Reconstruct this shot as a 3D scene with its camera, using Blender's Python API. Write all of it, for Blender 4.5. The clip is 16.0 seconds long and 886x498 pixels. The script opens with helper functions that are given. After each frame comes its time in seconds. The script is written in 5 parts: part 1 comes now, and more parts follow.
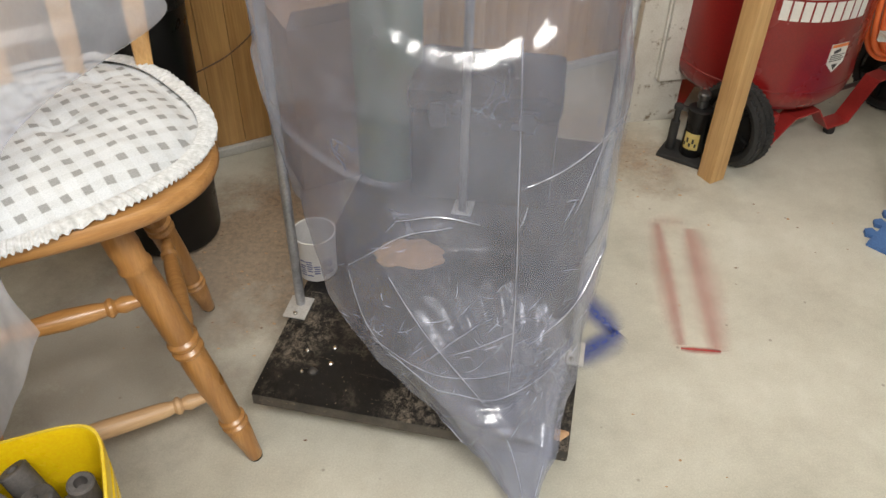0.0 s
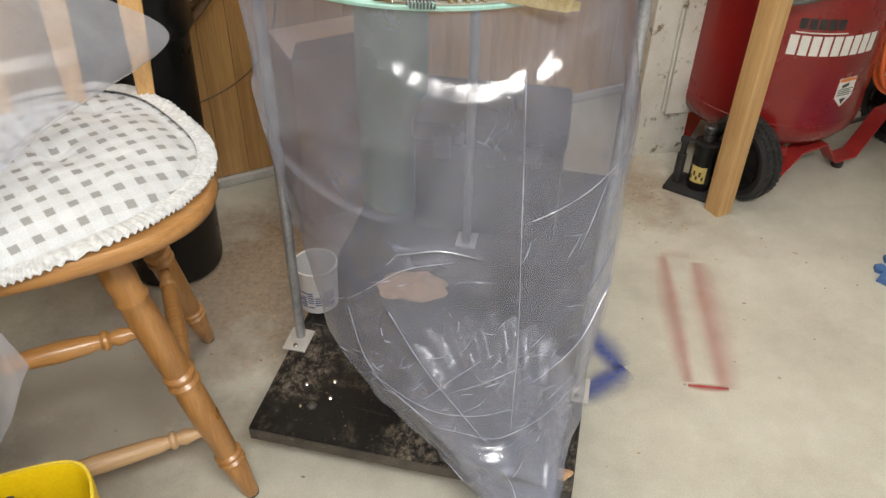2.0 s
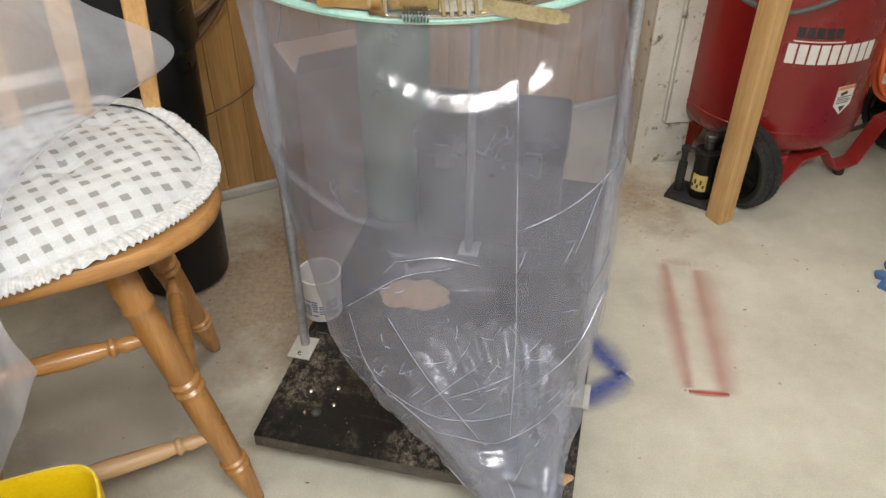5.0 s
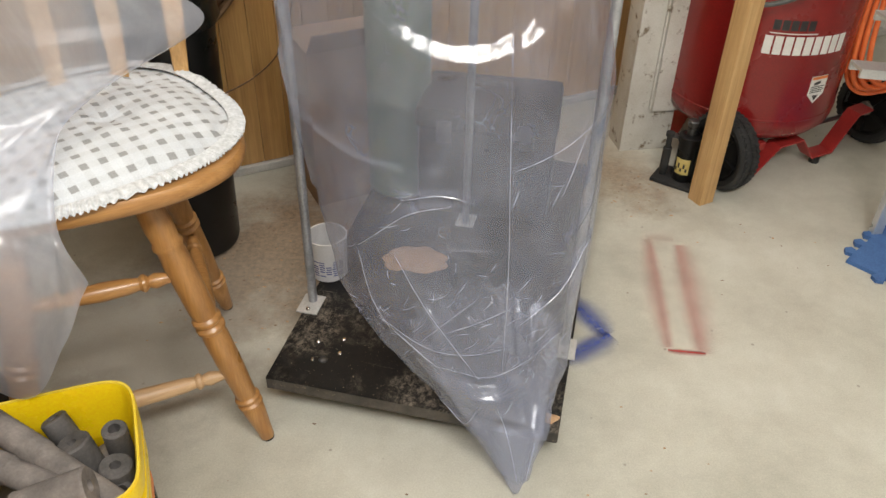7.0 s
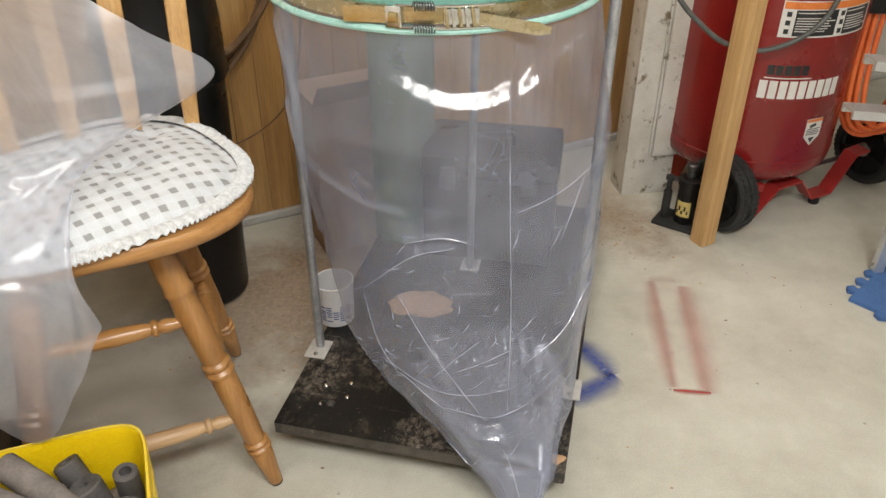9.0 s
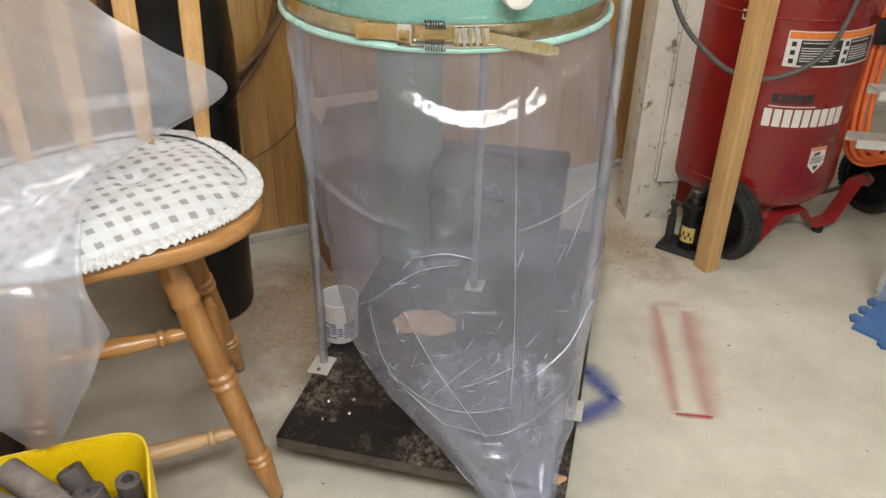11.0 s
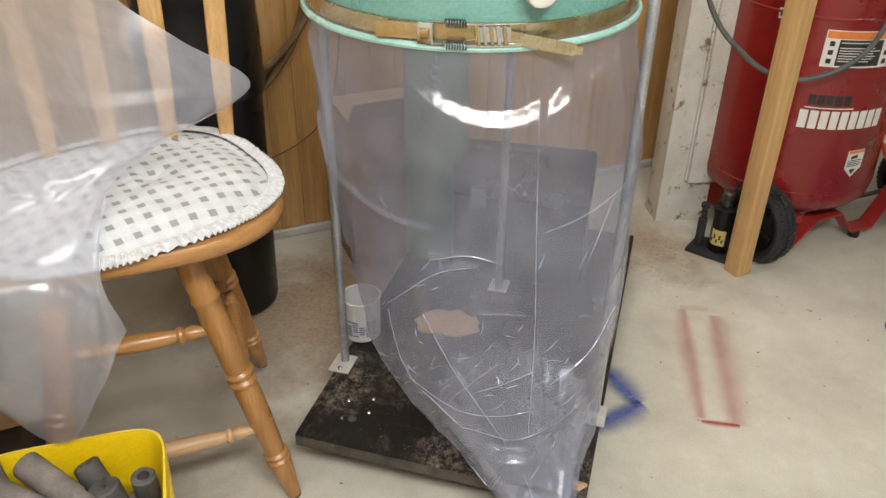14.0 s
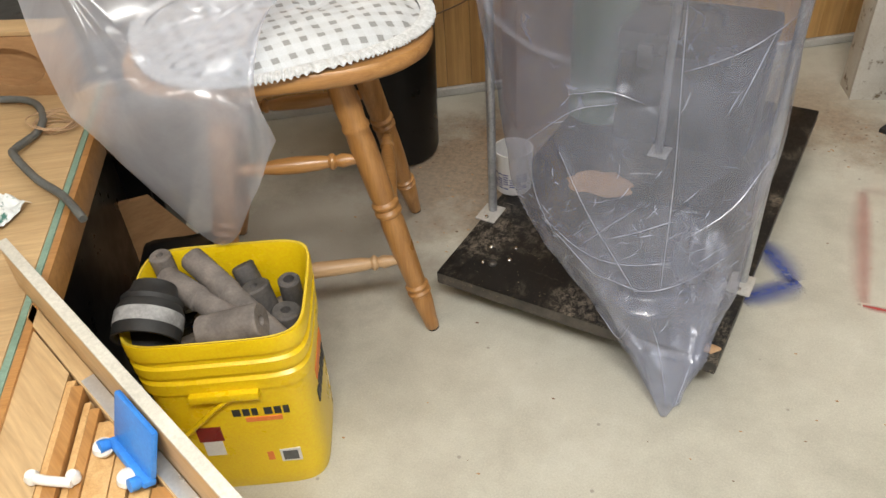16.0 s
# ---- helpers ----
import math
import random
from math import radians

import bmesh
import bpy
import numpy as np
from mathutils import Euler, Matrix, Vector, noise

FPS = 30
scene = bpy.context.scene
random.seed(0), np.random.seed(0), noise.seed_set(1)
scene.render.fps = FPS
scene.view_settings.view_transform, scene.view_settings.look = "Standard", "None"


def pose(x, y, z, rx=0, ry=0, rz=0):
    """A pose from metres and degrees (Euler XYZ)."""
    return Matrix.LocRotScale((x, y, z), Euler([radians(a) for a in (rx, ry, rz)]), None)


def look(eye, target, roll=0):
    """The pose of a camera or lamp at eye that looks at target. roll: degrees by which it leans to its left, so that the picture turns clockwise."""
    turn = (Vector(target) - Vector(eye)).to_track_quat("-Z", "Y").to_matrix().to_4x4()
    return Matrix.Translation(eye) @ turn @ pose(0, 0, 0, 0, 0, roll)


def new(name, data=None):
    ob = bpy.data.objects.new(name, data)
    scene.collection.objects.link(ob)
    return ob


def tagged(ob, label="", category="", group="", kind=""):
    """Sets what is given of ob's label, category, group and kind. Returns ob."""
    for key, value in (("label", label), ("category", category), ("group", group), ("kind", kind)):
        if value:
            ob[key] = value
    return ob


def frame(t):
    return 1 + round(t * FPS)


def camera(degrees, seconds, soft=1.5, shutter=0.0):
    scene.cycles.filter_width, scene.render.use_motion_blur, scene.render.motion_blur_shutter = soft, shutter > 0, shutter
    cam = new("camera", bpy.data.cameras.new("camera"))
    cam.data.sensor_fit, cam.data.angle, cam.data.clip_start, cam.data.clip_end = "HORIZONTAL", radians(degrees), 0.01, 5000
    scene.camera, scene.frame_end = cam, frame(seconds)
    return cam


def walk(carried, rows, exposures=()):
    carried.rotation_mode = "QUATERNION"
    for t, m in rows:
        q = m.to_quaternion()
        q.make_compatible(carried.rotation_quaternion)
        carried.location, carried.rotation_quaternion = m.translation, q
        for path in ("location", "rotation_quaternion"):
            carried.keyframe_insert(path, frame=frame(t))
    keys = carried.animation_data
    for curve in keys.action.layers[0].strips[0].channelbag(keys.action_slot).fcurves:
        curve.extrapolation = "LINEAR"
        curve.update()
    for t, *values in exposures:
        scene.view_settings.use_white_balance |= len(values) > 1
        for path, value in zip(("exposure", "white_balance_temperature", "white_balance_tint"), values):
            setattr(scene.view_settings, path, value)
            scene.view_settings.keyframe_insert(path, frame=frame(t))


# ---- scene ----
cam = camera(57.5, 16.0)
PATH = [
    (0, (0.09, 0.21, 1.404), (0.033, 1.724, 0.099), 1.1),
    (0.5, (0.07, 0.23, 1.407), (0.007, 1.753, 0.111), 1.6),
    (1, (0.08, 0.233, 1.397), (0.002, 1.775, 0.125), 0.8),
    (1.5, (0.068, 0.245, 1.406), (0.002, 1.79, 0.138), 1.3),
    (2, (0.096, 0.234, 1.394), (0.02, 1.794, 0.144), 1.2),
    (2.5, (0.087, 0.23, 1.398), (0.018, 1.77, 0.123), 2.0),
    (3, (0.086, 0.238, 1.399), (0.012, 1.773, 0.12), 1.7),
    (3.5, (0.09, 0.235, 1.402), (0.006, 1.773, 0.126), 1.2),
    (5.8, (0.121, 0.151, 1.41), (0.019, 1.738, 0.197), 0.2),
    (6, (0.119, 0.123, 1.415), (0.036, 1.706, 0.196), 1.4),
    (6.5, (0.139, 0.059, 1.396), (0.05, 1.65, 0.188), 1.3),
    (7, (0.116, 0.023, 1.402), (0.029, 1.62, 0.2), 1.4),
    (7.5, (0.127, 0.018, 1.402), (0.021, 1.628, 0.221), 0.6),
    (8, (0.118, 0.001, 1.406), (0.007, 1.635, 0.258), 0.7),
    (8.5, (0.117, -0.01, 1.408), (0.005, 1.645, 0.291), 0.7),
    (9, (0.127, -0.013, 1.412), (0.014, 1.652, 0.31), 0.1),
    (11.5, (0.125, -0.049, 1.399), (-0.012, 1.651, 0.354), 1.9),
    (12, (0.115, -0.064, 1.388), (-0.027, 1.626, 0.328), 2.9),
    (12.5, (0.114, -0.067, 1.388), (-0.028, 1.611, 0.309), 2.4),
    (13, (0.122, -0.048, 1.398), (-0.019, 1.632, 0.323), 1.0),
    (13.5, (0.135, -0.039, 1.398), (-0.01, 1.647, 0.331), 1.3),
    (14, (0.144, -0.011, 1.403), (-0.059, 1.674, 0.346), 0.6),
    (14.5, (0.098, 0.043, 1.408), (-0.155, 1.706, 0.326), -0.7),
    (15, (0.094, 0.044, 1.384), (-0.262, 1.625, 0.211), -3.7),
    (15.5, (0.184, 0.001, 1.365), (-0.413, 1.48, 0.159), -7.5),
    (16, (0.24, -0.06, 1.328), (-0.367, 1.368, 0.066), -4.3),
]
walk(cam, [(t, look(eye, target, roll)) for t, eye, target, roll in PATH])
# ---- light ----
world = bpy.data.worlds.new("workshop_world")
scene.world = world
world.use_nodes = True
world.node_tree.nodes["Background"].inputs[0].default_value = (0.9, 0.95, 1.0, 1)
world.node_tree.nodes["Background"].inputs[1].default_value = 0.02
scene.view_settings.exposure = 0.0


def area_lamp(name, x, y, z, sx, sy, power, turn=0, color=(1, 0.98, 0.94)):
    data = bpy.data.lights.new(name, "AREA")
    data.shape, data.size, data.size_y, data.energy, data.color = "RECTANGLE", sx, sy, power, color
    ob = new(name, data)
    ob.matrix_basis = pose(x, y, z, 0, 0, turn)
    return ob


# tubes of assumed ceiling fixtures: one main source, three added as weak fill
FIXTURES = [(0.55, -0.3, 30, 72), (1.7, 1.7, 30, 2), (-0.9, -0.6, 30, 10), (-0.1, 1.9, 30, 14)]
for fx, fy, fturn, fpower in FIXTURES:
    area_lamp("tube_light", fx, fy, 2.42, 1.2, 0.4, fpower, fturn)


# ---- materials ----
def material(name):
    m = bpy.data.materials.new(name)
    m.use_nodes = True
    nt = m.node_tree
    return m, nt, nt.nodes["Principled BSDF"]


def node(nt, kind, **values):
    n = nt.nodes.new(kind)
    for k, v in values.items():
        if k in n.inputs:
            n.inputs[k].default_value = v
    return n


def ramp(nt, fac, stops):
    r = nt.nodes.new("ShaderNodeValToRGB")
    el = r.color_ramp.elements
    while len(el) < len(stops):
        el.new(0.5)
    for e, (p, c) in zip(el, stops):
        e.position, e.color = p, (*c, 1)
    nt.links.new(fac, r.inputs[0])
    return r.outputs[0]


def coords(nt, scale=(1, 1, 1), rot=(0, 0, 0), where="Object"):
    tc = nt.nodes.new("ShaderNodeTexCoord")
    mp = nt.nodes.new("ShaderNodeMapping")
    mp.inputs["Scale"].default_value = scale
    mp.inputs["Rotation"].default_value = [radians(a) for a in rot]
    nt.links.new(tc.outputs[where], mp.inputs[0])
    return mp.outputs[0]


def noise_tex(nt, vec, scale, detail=5.0, rough=0.6, distort=0.0):
    n = nt.nodes.new("ShaderNodeTexNoise")
    n.inputs["Scale"].default_value, n.inputs["Detail"].default_value = scale, detail
    n.inputs["Roughness"].default_value, n.inputs["Distortion"].default_value = rough, distort
    nt.links.new(vec, n.inputs["Vector"])
    return n.outputs[0]


def mix(nt, fac, a, b, mode="MIX"):
    m = nt.nodes.new("ShaderNodeMix")
    m.data_type, m.blend_type = "RGBA", mode
    for k, v in ((0, fac), (6, a), (7, b)):
        if hasattr(v, "links"):
            nt.links.new(v, m.inputs[k])
        elif k == 0:
            m.inputs[0].default_value = v
        else:
            m.inputs[k].default_value = (*v, 1)
    return m.outputs[2]


def bump(nt, shader, height, strength=0.3, distance=0.002):
    b = nt.nodes.new("ShaderNodeBump")
    b.inputs["Strength"].default_value, b.inputs["Distance"].default_value = strength, distance
    nt.links.new(height, b.inputs["Height"])
    nt.links.new(b.outputs[0], shader.inputs["Normal"])


def surface(name, a, b, scale=20.0, rough=0.5, metal=0.0, fine=200.0, relief=0.15, spots=None, coat=0.0, where="Object"):
    """Paint, plastic, metal: two tones at a large scale, a fine grain, an uneven gloss."""
    m, nt, sh = material(name)
    vec = coords(nt, where=where)
    big = noise_tex(nt, vec, scale)
    small = noise_tex(nt, vec, fine, 3)
    col = ramp(nt, big, [(0.35, a), (0.68, b)])
    col = mix(nt, 0.25, col, ramp(nt, small, [(0.3, (0.25, 0.25, 0.25)), (0.7, (0.75, 0.75, 0.75))]), "OVERLAY")
    if spots:
        dirt = noise_tex(nt, vec, spots[1], 6, 0.7)
        col = mix(nt, ramp(nt, dirt, [(spots[2], (0, 0, 0)), (spots[2] + 0.08, (1, 1, 1))]), col, spots[0])
    nt.links.new(col, sh.inputs["Base Color"])
    rr = ramp(nt, big, [(0.3, (max(rough - 0.1, 0.05),) * 3), (0.7, (min(rough + 0.1, 1),) * 3)])
    nt.links.new(rr, sh.inputs["Roughness"])
    sh.inputs["Metallic"].default_value = metal
    sh.inputs["Coat Weight"].default_value = coat
    bump(nt, sh, small, relief, 0.001)
    return m


def wood(name, a, b, scale=(4, 60, 60), rough=0.45, rot=(0, 0, 0), knots=True, where="Object", coat=0.0, wear=None):
    """Grain along local x."""
    m, nt, sh = material(name)
    vec = coords(nt, scale, rot, where)
    g = noise_tex(nt, vec, 1.0, 6, 0.65, 0.6)
    f = noise_tex(nt, vec, 6.0, 4, 0.6)
    blot = noise_tex(nt, coords(nt, where=where), 5.0, 3)
    col = ramp(nt, g, [(0.3, a), (0.5, tuple((p + q) / 2 for p, q in zip(a, b))), (0.72, b)])
    col = mix(nt, 0.3, col, ramp(nt, f, [(0.3, (0.3, 0.3, 0.3)), (0.7, (0.7, 0.7, 0.7))]), "OVERLAY")
    col = mix(nt, 0.25, col, ramp(nt, blot, [(0.3, (0.3, 0.28, 0.26)), (0.7, (0.65, 0.65, 0.65))]), "OVERLAY")
    if wear:
        w = noise_tex(nt, coords(nt, where=where), wear[1], 7, 0.72)
        col = mix(nt, ramp(nt, w, [(wear[2], (0, 0, 0)), (wear[2] + 0.07, (1, 1, 1))]), col, wear[0])
    nt.links.new(col, sh.inputs["Base Color"])
    nt.links.new(ramp(nt, blot, [(0.3, (rough - 0.08,) * 3), (0.7, (rough + 0.1,) * 3)]), sh.inputs["Roughness"])
    sh.inputs["Coat Weight"].default_value = coat
    sh.inputs["Coat Roughness"].default_value = 0.25
    bump(nt, sh, f, 0.2, 0.001)
    return m


def film(name, tint, haze, gloss, rough=0.12, relief=0.5, wscale=9.0, whiten=(0.0, 0.0), milk_color=(0.76, 0.79, 0.9), mottle=0.6):
    """Clear plastic film: mostly see-through, with a milky part and a sheen."""
    m = bpy.data.materials.new(name)
    m.use_nodes = True
    nt = m.node_tree
    nt.nodes.remove(nt.nodes["Principled BSDF"])
    out = nt.nodes["Material Output"]
    tr = node(nt, "ShaderNodeBsdfTransparent", Color=(*tint, 1))
    df = node(nt, "ShaderNodeBsdfDiffuse", Color=(*milk_color, 1))
    tl = node(nt, "ShaderNodeBsdfTranslucent", Color=(*milk_color, 1))
    gl = node(nt, "ShaderNodeBsdfGlossy", Color=(1, 1, 1, 1), Roughness=rough)
    vec = coords(nt)
    crumple = noise_tex(nt, coords(nt, (1, 1, 0.55)), wscale, 3, 0.5, 1.2)
    fine = noise_tex(nt, vec, 60, 3)
    both = node(nt, "ShaderNodeMath")
    both.operation = "MULTIPLY_ADD"
    both.inputs[1].default_value = 0.006
    nt.links.new(fine, both.inputs[0])
    nt.links.new(crumple, both.inputs[2])
    # flat facets between sharp folds, at two sizes
    facets = []
    for size in (wscale * 0.8, wscale * 2.3):
        warp = node(nt, "ShaderNodeVectorMath")
        warp.operation = "MULTIPLY_ADD"
        wn = nt.nodes.new("ShaderNodeTexNoise")
        wn.inputs["Scale"].default_value = size * 0.5
        nt.links.new(vec, wn.inputs["Vector"])
        nt.links.new(wn.outputs["Color"], warp.inputs[0])
        warp.inputs[1].default_value = (0.16, 0.16, 0.16)
        nt.links.new(coords(nt, (1, 1, 0.6), (0, 25, 0)), warp.inputs[2])
        vo = nt.nodes.new("ShaderNodeTexVoronoi")
        vo.feature = "DISTANCE_TO_EDGE"
        vo.inputs["Scale"].default_value = size
        nt.links.new(warp.outputs[0], vo.inputs["Vector"])
        facets.append(vo.outputs["Distance"])
    pile = both.outputs[0]
    for edge_dist, k in zip(facets, (0.7, 0.3)):
        ad = node(nt, "ShaderNodeMath")
        ad.operation = "MULTIPLY_ADD"
        ad.inputs[1].default_value = k
        nt.links.new(edge_dist, ad.inputs[0])
        nt.links.new(pile, ad.inputs[2])
        pile = ad.outputs[0]
    bp = nt.nodes.new("ShaderNodeBump")
    bp.inputs["Strength"].default_value, bp.inputs["Distance"].default_value = relief, 0.02
    nt.links.new(pile, bp.inputs["Height"])
    nt.links.new(bp.outputs[0], gl.inputs["Normal"])
    nt.links.new(bp.outputs[0], df.inputs["Normal"])
    milk = nt.nodes.new("ShaderNodeMixShader")
    milk.inputs[0].default_value = 0.5
    nt.links.new(df.outputs[0], milk.inputs[1])
    nt.links.new(tl.outputs[0], milk.inputs[2])
    dust = ramp(nt, noise_tex(nt, coords(nt, (1, 1, 0.6)), 5.0, 7, 0.65, 0.6), [(0.34, (haze * (1 - mottle),) * 3), (0.66, (haze * (1 + mottle),) * 3)])
    # crease brightness painted into the haze as pale lines that come and go
    for edge_dist, share, wide in zip(facets, whiten, (0.022, 0.035)):
        patchy = ramp(nt, noise_tex(nt, vec, wscale * 0.7, 2), [(0.45, (0, 0, 0)), (0.62, (1, 1, 1))])
        line = ramp(nt, edge_dist, [(0.0, (share,) * 3), (wide, (0, 0, 0))])
        dust = mix(nt, 1.0, dust, mix(nt, 1.0, line, patchy, "MULTIPLY"), "ADD")
    m1 = nt.nodes.new("ShaderNodeMixShader")
    nt.links.new(dust, m1.inputs[0])
    nt.links.new(tr.outputs[0], m1.inputs[1])
    nt.links.new(milk.outputs[0], m1.inputs[2])
    # thin film: a low sheen that rises towards a grazing view, the same from both sides
    fr = node(nt, "ShaderNodeLayerWeight", Blend=0.5)
    nt.links.new(bp.outputs[0], fr.inputs["Normal"])
    pw = node(nt, "ShaderNodeMath")
    pw.operation = "POWER"
    pw.inputs[1].default_value = 4.0
    nt.links.new(fr.outputs["Facing"], pw.inputs[0])
    sc = node(nt, "ShaderNodeMath")
    sc.operation = "MULTIPLY_ADD"
    sc.use_clamp = True
    sc.inputs[1].default_value = 0.5 * gloss
    sc.inputs[2].default_value = 0.045 * gloss
    nt.links.new(pw.outputs[0], sc.inputs[0])
    cap = node(nt, "ShaderNodeMath")
    cap.operation = "MINIMUM"
    cap.inputs[1].default_value = 0.3
    nt.links.new(sc.outputs[0], cap.inputs[0])
    m2 = nt.nodes.new("ShaderNodeMixShader")
    nt.links.new(cap.outputs[0], m2.inputs[0])
    nt.links.new(m1.outputs[0], m2.inputs[1])
    nt.links.new(gl.outputs[0], m2.inputs[2])
    nt.links.new(m2.outputs[0], out.inputs["Surface"])
    return m


def concrete():
    m, nt, sh = material("concrete_floor")
    vec = coords(nt)
    a = noise_tex(nt, vec, 1.6, 6, 0.62)
    b = noise_tex(nt, vec, 9, 6, 0.7)
    c = noise_tex(nt, vec, 260, 2)
    col = ramp(nt, a, [(0.3, (0.4, 0.385, 0.32)), (0.5, (0.52, 0.505, 0.43)), (0.72, (0.6, 0.585, 0.51))])
    col = mix(nt, 0.35, col, ramp(nt, b, [(0.3, (0.36, 0.35, 0.34)), (0.68, (0.62, 0.62, 0.62))]), "OVERLAY")
    col = mix(nt, 0.15, col, ramp(nt, c, [(0.3, (0.2, 0.2, 0.2)), (0.7, (0.8, 0.8, 0.8))]), "OVERLAY")

    def blot(x, y, r, edge, scale):
        """A patch of colour round a place, with a ragged rim."""
        mp = nt.nodes.new("ShaderNodeVectorMath")
        mp.operation = "SUBTRACT"
        mp.inputs[1].default_value = (x, y, 0)
        nt.links.new(vec, mp.inputs[0])
        sq = nt.nodes.new("ShaderNodeVectorMath")
        sq.operation = "LENGTH"
        nt.links.new(mp.outputs[0], sq.inputs[0])
        ns = noise_tex(nt, vec, scale, 6, 0.7)
        ad = node(nt, "ShaderNodeMath")
        ad.operation = "MULTIPLY_ADD"
        ad.inputs[1].default_value = edge
        nt.links.new(ns, ad.inputs[0])
        nt.links.new(sq.outputs["Value"], ad.inputs[2])
        return ramp(nt, ad.outputs[0], [(r, (1, 1, 1)), (r + 0.22, (0, 0, 0))])

    saw = mix(nt, 0.6, (0.23, 0.145, 0.08), ramp(nt, noise_tex(nt, vec, 70, 6, 0.75), [(0.36, (0.07, 0.035, 0.018)), (0.64, (0.45, 0.3, 0.18))]))
    for x, y, r, e, s, k in ((-0.47, 1.8, 0.46, 0.6, 8, 0.75), (-0.3, 2.1, 0.3, 0.5, 14, 0.8), (0.62, 2.28, 0.22, 0.5, 12, 0.75), (0.45, 2.45, 0.3, 0.5, 8, 0.5)):
        f = node(nt, "ShaderNodeMath")
        f.operation = "MULTIPLY"
        f.inputs[1].default_value = k
        nt.links.new(blot(x, y, r, e, s), f.inputs[0])
        col = mix(nt, f.outputs[0], col, saw)
    # floor stains; the one under the stool also paints in its shade
    for x, y, r, e, s, k in ((0.75, 2.15, 0.3, 0.6, 7, 0.3), (-0.7, 1.45, 0.5, 0.6, 6, 0.6), (-0.35, 1.65, 0.3, 0.6, 9, 0.15), (0.95, 1.7, 0.3, 0.8, 5, 0.2)):
        f = node(nt, "ShaderNodeMath")
        f.operation = "MULTIPLY"
        f.inputs[1].default_value = k
        nt.links.new(blot(x, y, r, e, s), f.inputs[0])
        col = mix(nt, f.outputs[0], col, (0.2, 0.17, 0.14))
    # pits and specks
    v = nt.nodes.new("ShaderNodeTexVoronoi")
    v.inputs["Scale"].default_value = 11
    nt.links.new(vec, v.inputs["Vector"])
    col = mix(nt, ramp(nt, v.outputs["Distance"], [(0.03, (0.6, 0.6, 0.6)), (0.055, (0, 0, 0))]), col, (0.2, 0.17, 0.14))
    nt.links.new(col, sh.inputs["Base Color"])
    nt.links.new(ramp(nt, a, [(0.3, (0.42,) * 3), (0.7, (0.6,) * 3)]), sh.inputs["Roughness"])
    bump(nt, sh, b, 0.12, 0.003)
    return m


def sprayed(name, color, dense=0.9):
    """Spray paint: dense towards one long edge, fading out in specks."""
    m, nt, sh = material(name)
    nt.links.new(mix(nt, 0.5, color, ramp(nt, noise_tex(nt, coords(nt), 60, 3), [(0.3, tuple(c * 0.7 for c in color)), (0.7, color)])), sh.inputs["Base Color"])
    uv = coords(nt, where="UV")
    sep = nt.nodes.new("ShaderNodeSeparateXYZ")
    nt.links.new(uv, sep.inputs[0])
    n1 = noise_tex(nt, coords(nt), 40, 5, 0.75)
    n2 = noise_tex(nt, coords(nt), 700, 2)
    sub = node(nt, "ShaderNodeMath")
    sub.operation = "MULTIPLY_ADD"
    sub.inputs[1].default_value = -0.3
    nt.links.new(n1, sub.inputs[0])
    nt.links.new(sep.outputs["Y"], sub.inputs[2])
    sub2 = node(nt, "ShaderNodeMath")
    sub2.operation = "MULTIPLY_ADD"
    sub2.inputs[1].default_value = -0.22
    nt.links.new(n2, sub2.inputs[0])
    nt.links.new(sub.outputs[0], sub2.inputs[2])
    alpha = ramp(nt, sub2.outputs[0], [(0.05, (0, 0, 0)), (0.4, (dense * 0.38,) * 3), (0.78, (dense,) * 3)])
    nt.links.new(alpha, sh.inputs["Alpha"])
    sh.inputs["Roughness"].default_value = 0.55
    return m


